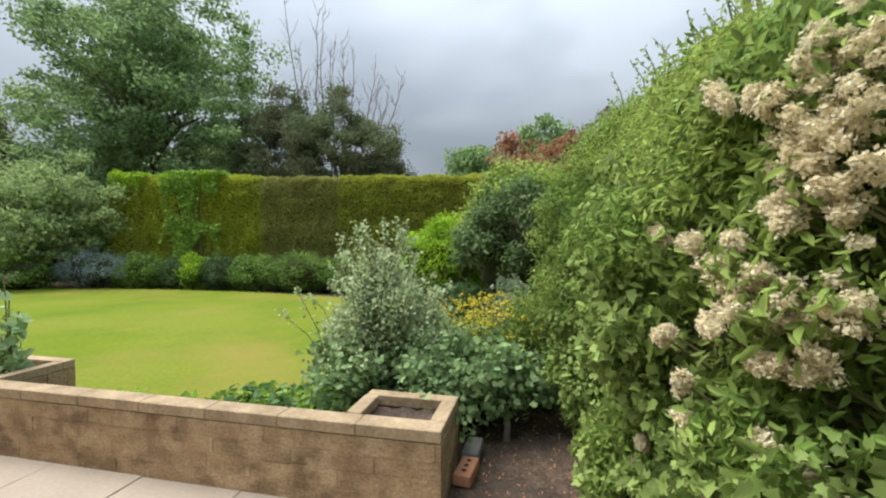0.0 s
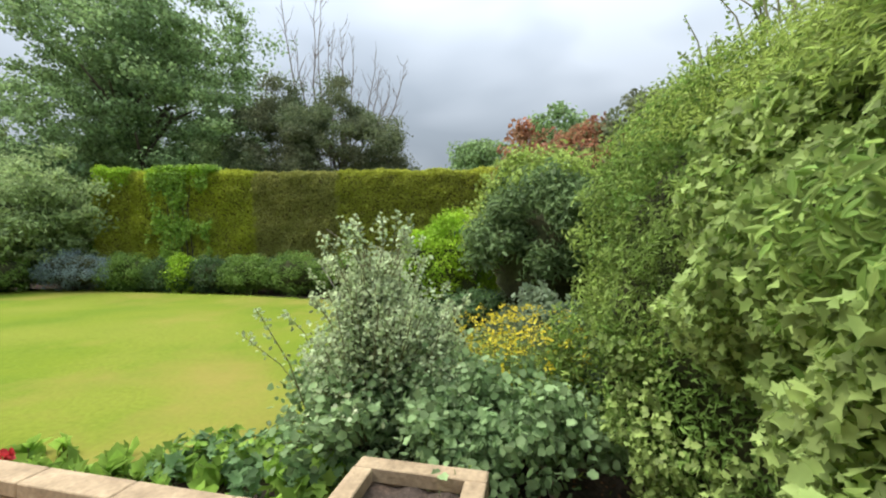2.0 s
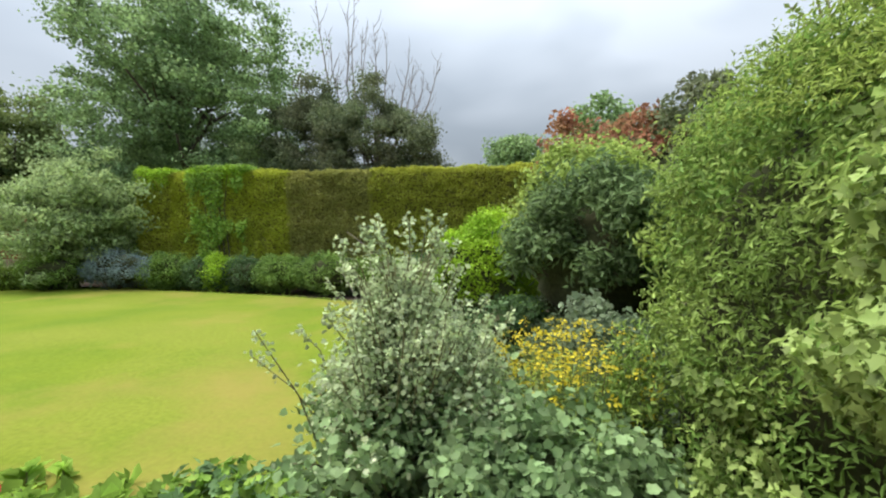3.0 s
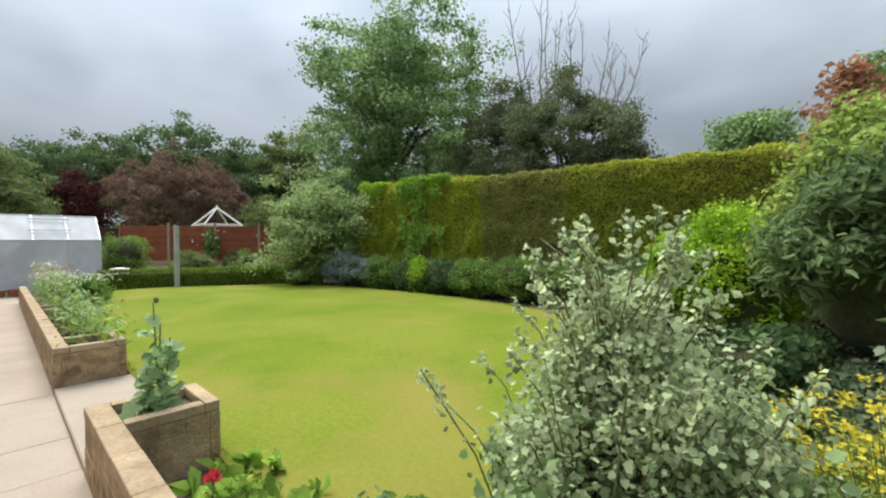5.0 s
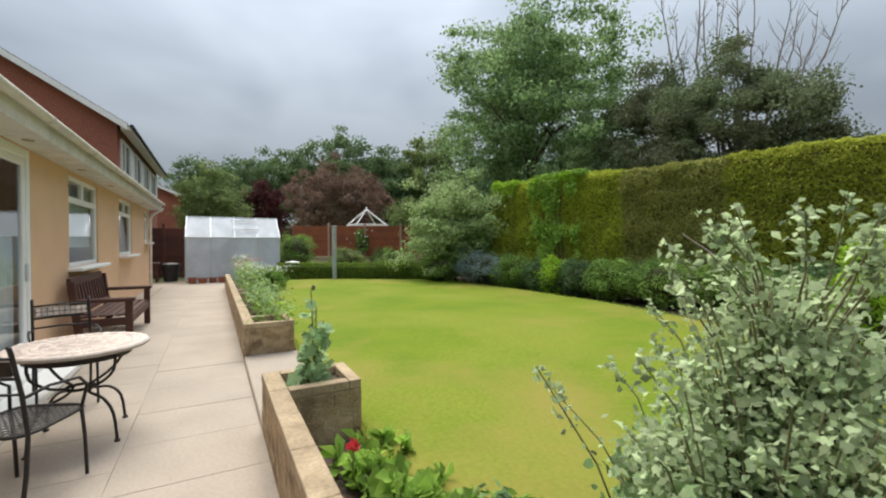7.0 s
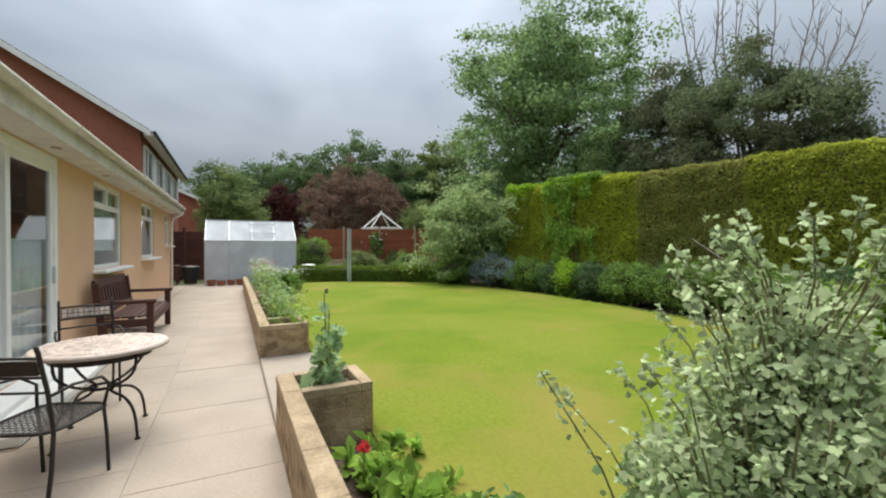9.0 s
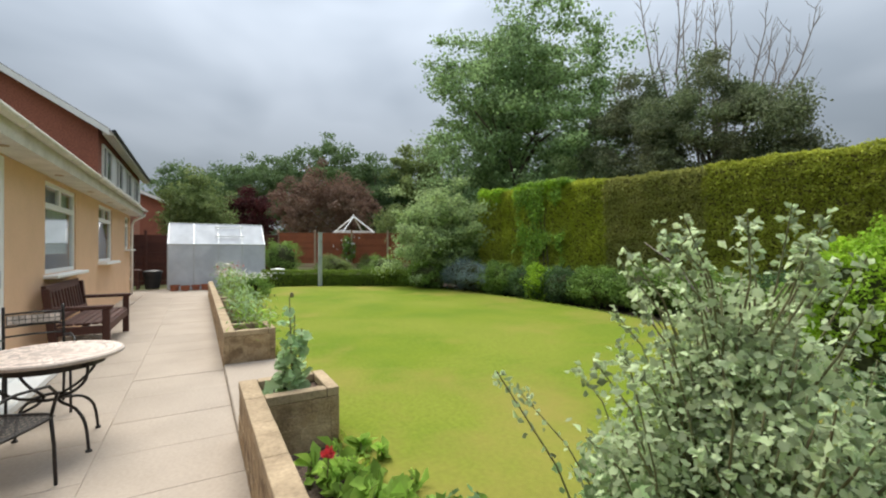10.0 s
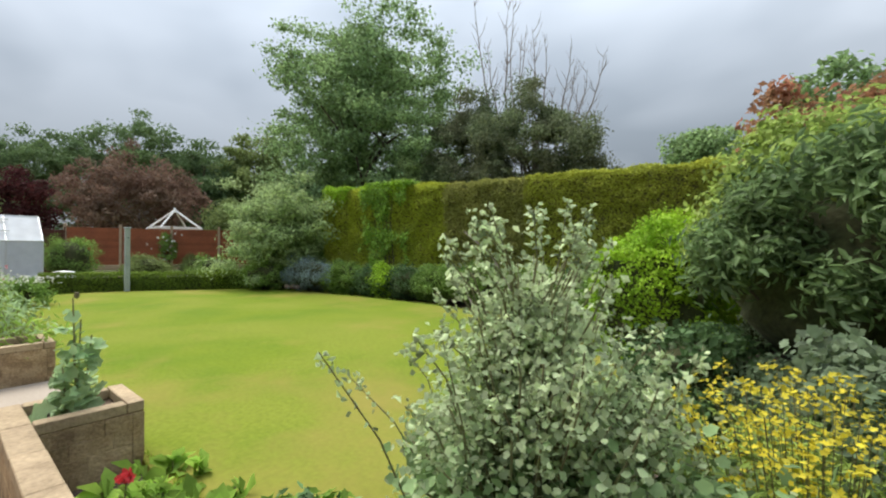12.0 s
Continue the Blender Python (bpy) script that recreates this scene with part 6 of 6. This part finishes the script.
gx, gy = LC[0] + LR[0] * f * np.cos(a), np.maximum(LC[1] + LR[1] * f * np.sin(a), 0.63 + 0.05 * rng.random(n))
gp = np.stack([gx, gy, np.array([lawn_z(x, y) for x, y in zip(gx, gy)]) - 0.02], 1)
tagged(new("grass_edge", leaves("grass_edge", gp, np.tile((0, 0, 0.6), (n, 1)), 0.045, LEAF_SLIM, L_GRASS, 0.8, -1.0)), "uncut grass blades along the lawn edge", "grass", kind="stuff")


# ---- bricks of the low walls, coping stones, patio slabs ----
def brick_mesh(name, s, mat, bevel=0.0035):
    return Geo().box((0, 0, 0), s, bevel=bevel).mesh(name, mat)


rb = random.Random(5)
COURSE = 0.0945
B_LONG = [brick_mesh("brick", (L, 0.06, COURSE - 0.001), M_BLOCK, 0.0015) for L in (0.24, 0.282, 0.204)]
for t, x0, x1, boxes in LOWWALLS:
    faces = [((x0, 0.03), (x1, 0.03), 0)]
    for a, b, d in boxes:
        faces.append(((a, d - 0.03), (b, d - 0.03), 0))
        for x in (a + 0.03, b - 0.03):
            faces.append(((x, 0.0 + 0.064), (x, d - 0.064), 90))
    for (ax, ay), (bx, by), turn in faces:
        L = math.hypot(bx - ax, by - ay)
        for c in range(4):
            pos = -0.12 * (c % 2)
            z = -0.005 + (c + 0.5) * COURSE
            while pos < L - 0.02:
                k = rb.randrange(3)
                ln = (0.24, 0.282, 0.204)[k]
                s, e = max(pos, 0), min(pos + ln, L)
                if e - s > 0.03:
                    u = (s + e) / 2 / L
                    o = new("brick", B_LONG[k])
                    o.parent = t
                    o.matrix_basis = Matrix.Translation((ax + (bx - ax) * u, ay + (by - ay) * u, z)) @ Matrix.Rotation(radians(turn), 4, "Z") \
                        @ Matrix.Translation((0, rb.uniform(-0.003, 0.002), 0)) @ Matrix.Diagonal(((e - s - 0.0006) / ln, 1, 1, 1))
                pos += ln
C_LONG = brick_mesh("coping_stone", (0.3, 0.125, 0.062), M_COPING, 0.004)
C_NARROW = brick_mesh("coping_stone", (0.3, 0.088, 0.062), M_COPING, 0.004)


def coping(t, ax, ay, bx, by, mesh, turn):
    L = math.hypot(bx - ax, by - ay)
    n = max(1, round(L / 0.46))
    for k in range(n):
        u = (k + 0.5) / n
        o = new("coping_stone", mesh)
        o.parent = t
        o.matrix_basis = Matrix.Translation((ax + (bx - ax) * u, ay + (by - ay) * u, TOP - 0.031 + rb.uniform(-0.0015, 0.0015))) \
            @ Matrix.Rotation(radians(turn + rb.uniform(-0.3, 0.3)), 4, "Z") @ Matrix.Diagonal(((L / n - 0.003) / 0.3, 1, 1, 1))


for t, x0, x1, boxes in LOWWALLS:
    coping(t, x0, 0.059, x1, 0.059, C_LONG, 0)
    for a, b, d in boxes:
        coping(t, a, d - 0.044, b, d - 0.044, C_NARROW, 0)
        for x in (a + 0.044, b - 0.044):
            coping(t, x, 0.125, x, d - 0.092, C_NARROW, 90)

SL = brick_mesh("slab", (0.66, 0.89, 0.045), M_SLAB, 0.003)
for i in range(30):
    x = -17.9 + 0.664 * i + 0.33
    for j, (y, sy) in enumerate(((-0.445, 1.0), (-1.3355, 1.0), (-2.226, 1.0), (-3.1165, 1.0))):
        if x < HX1 + 0.3 and j == 3:
            continue
        xs = x + (0.33 if j % 2 else 0.0)
        if j == 2 and HX0 < xs < HX1:
            y, sy = -1.975, 0.41
        o = new("slab", SL)
        o.parent = patio
        o.matrix_basis = Matrix.Translation((xs, y, -0.0225 + rb.uniform(-0.002, 0.002))) @ Matrix.Rotation(radians(rb.uniform(-0.25, 0.25)), 4, "Z") @ Matrix.Diagonal((0.998, sy * 0.999, 1, 1))
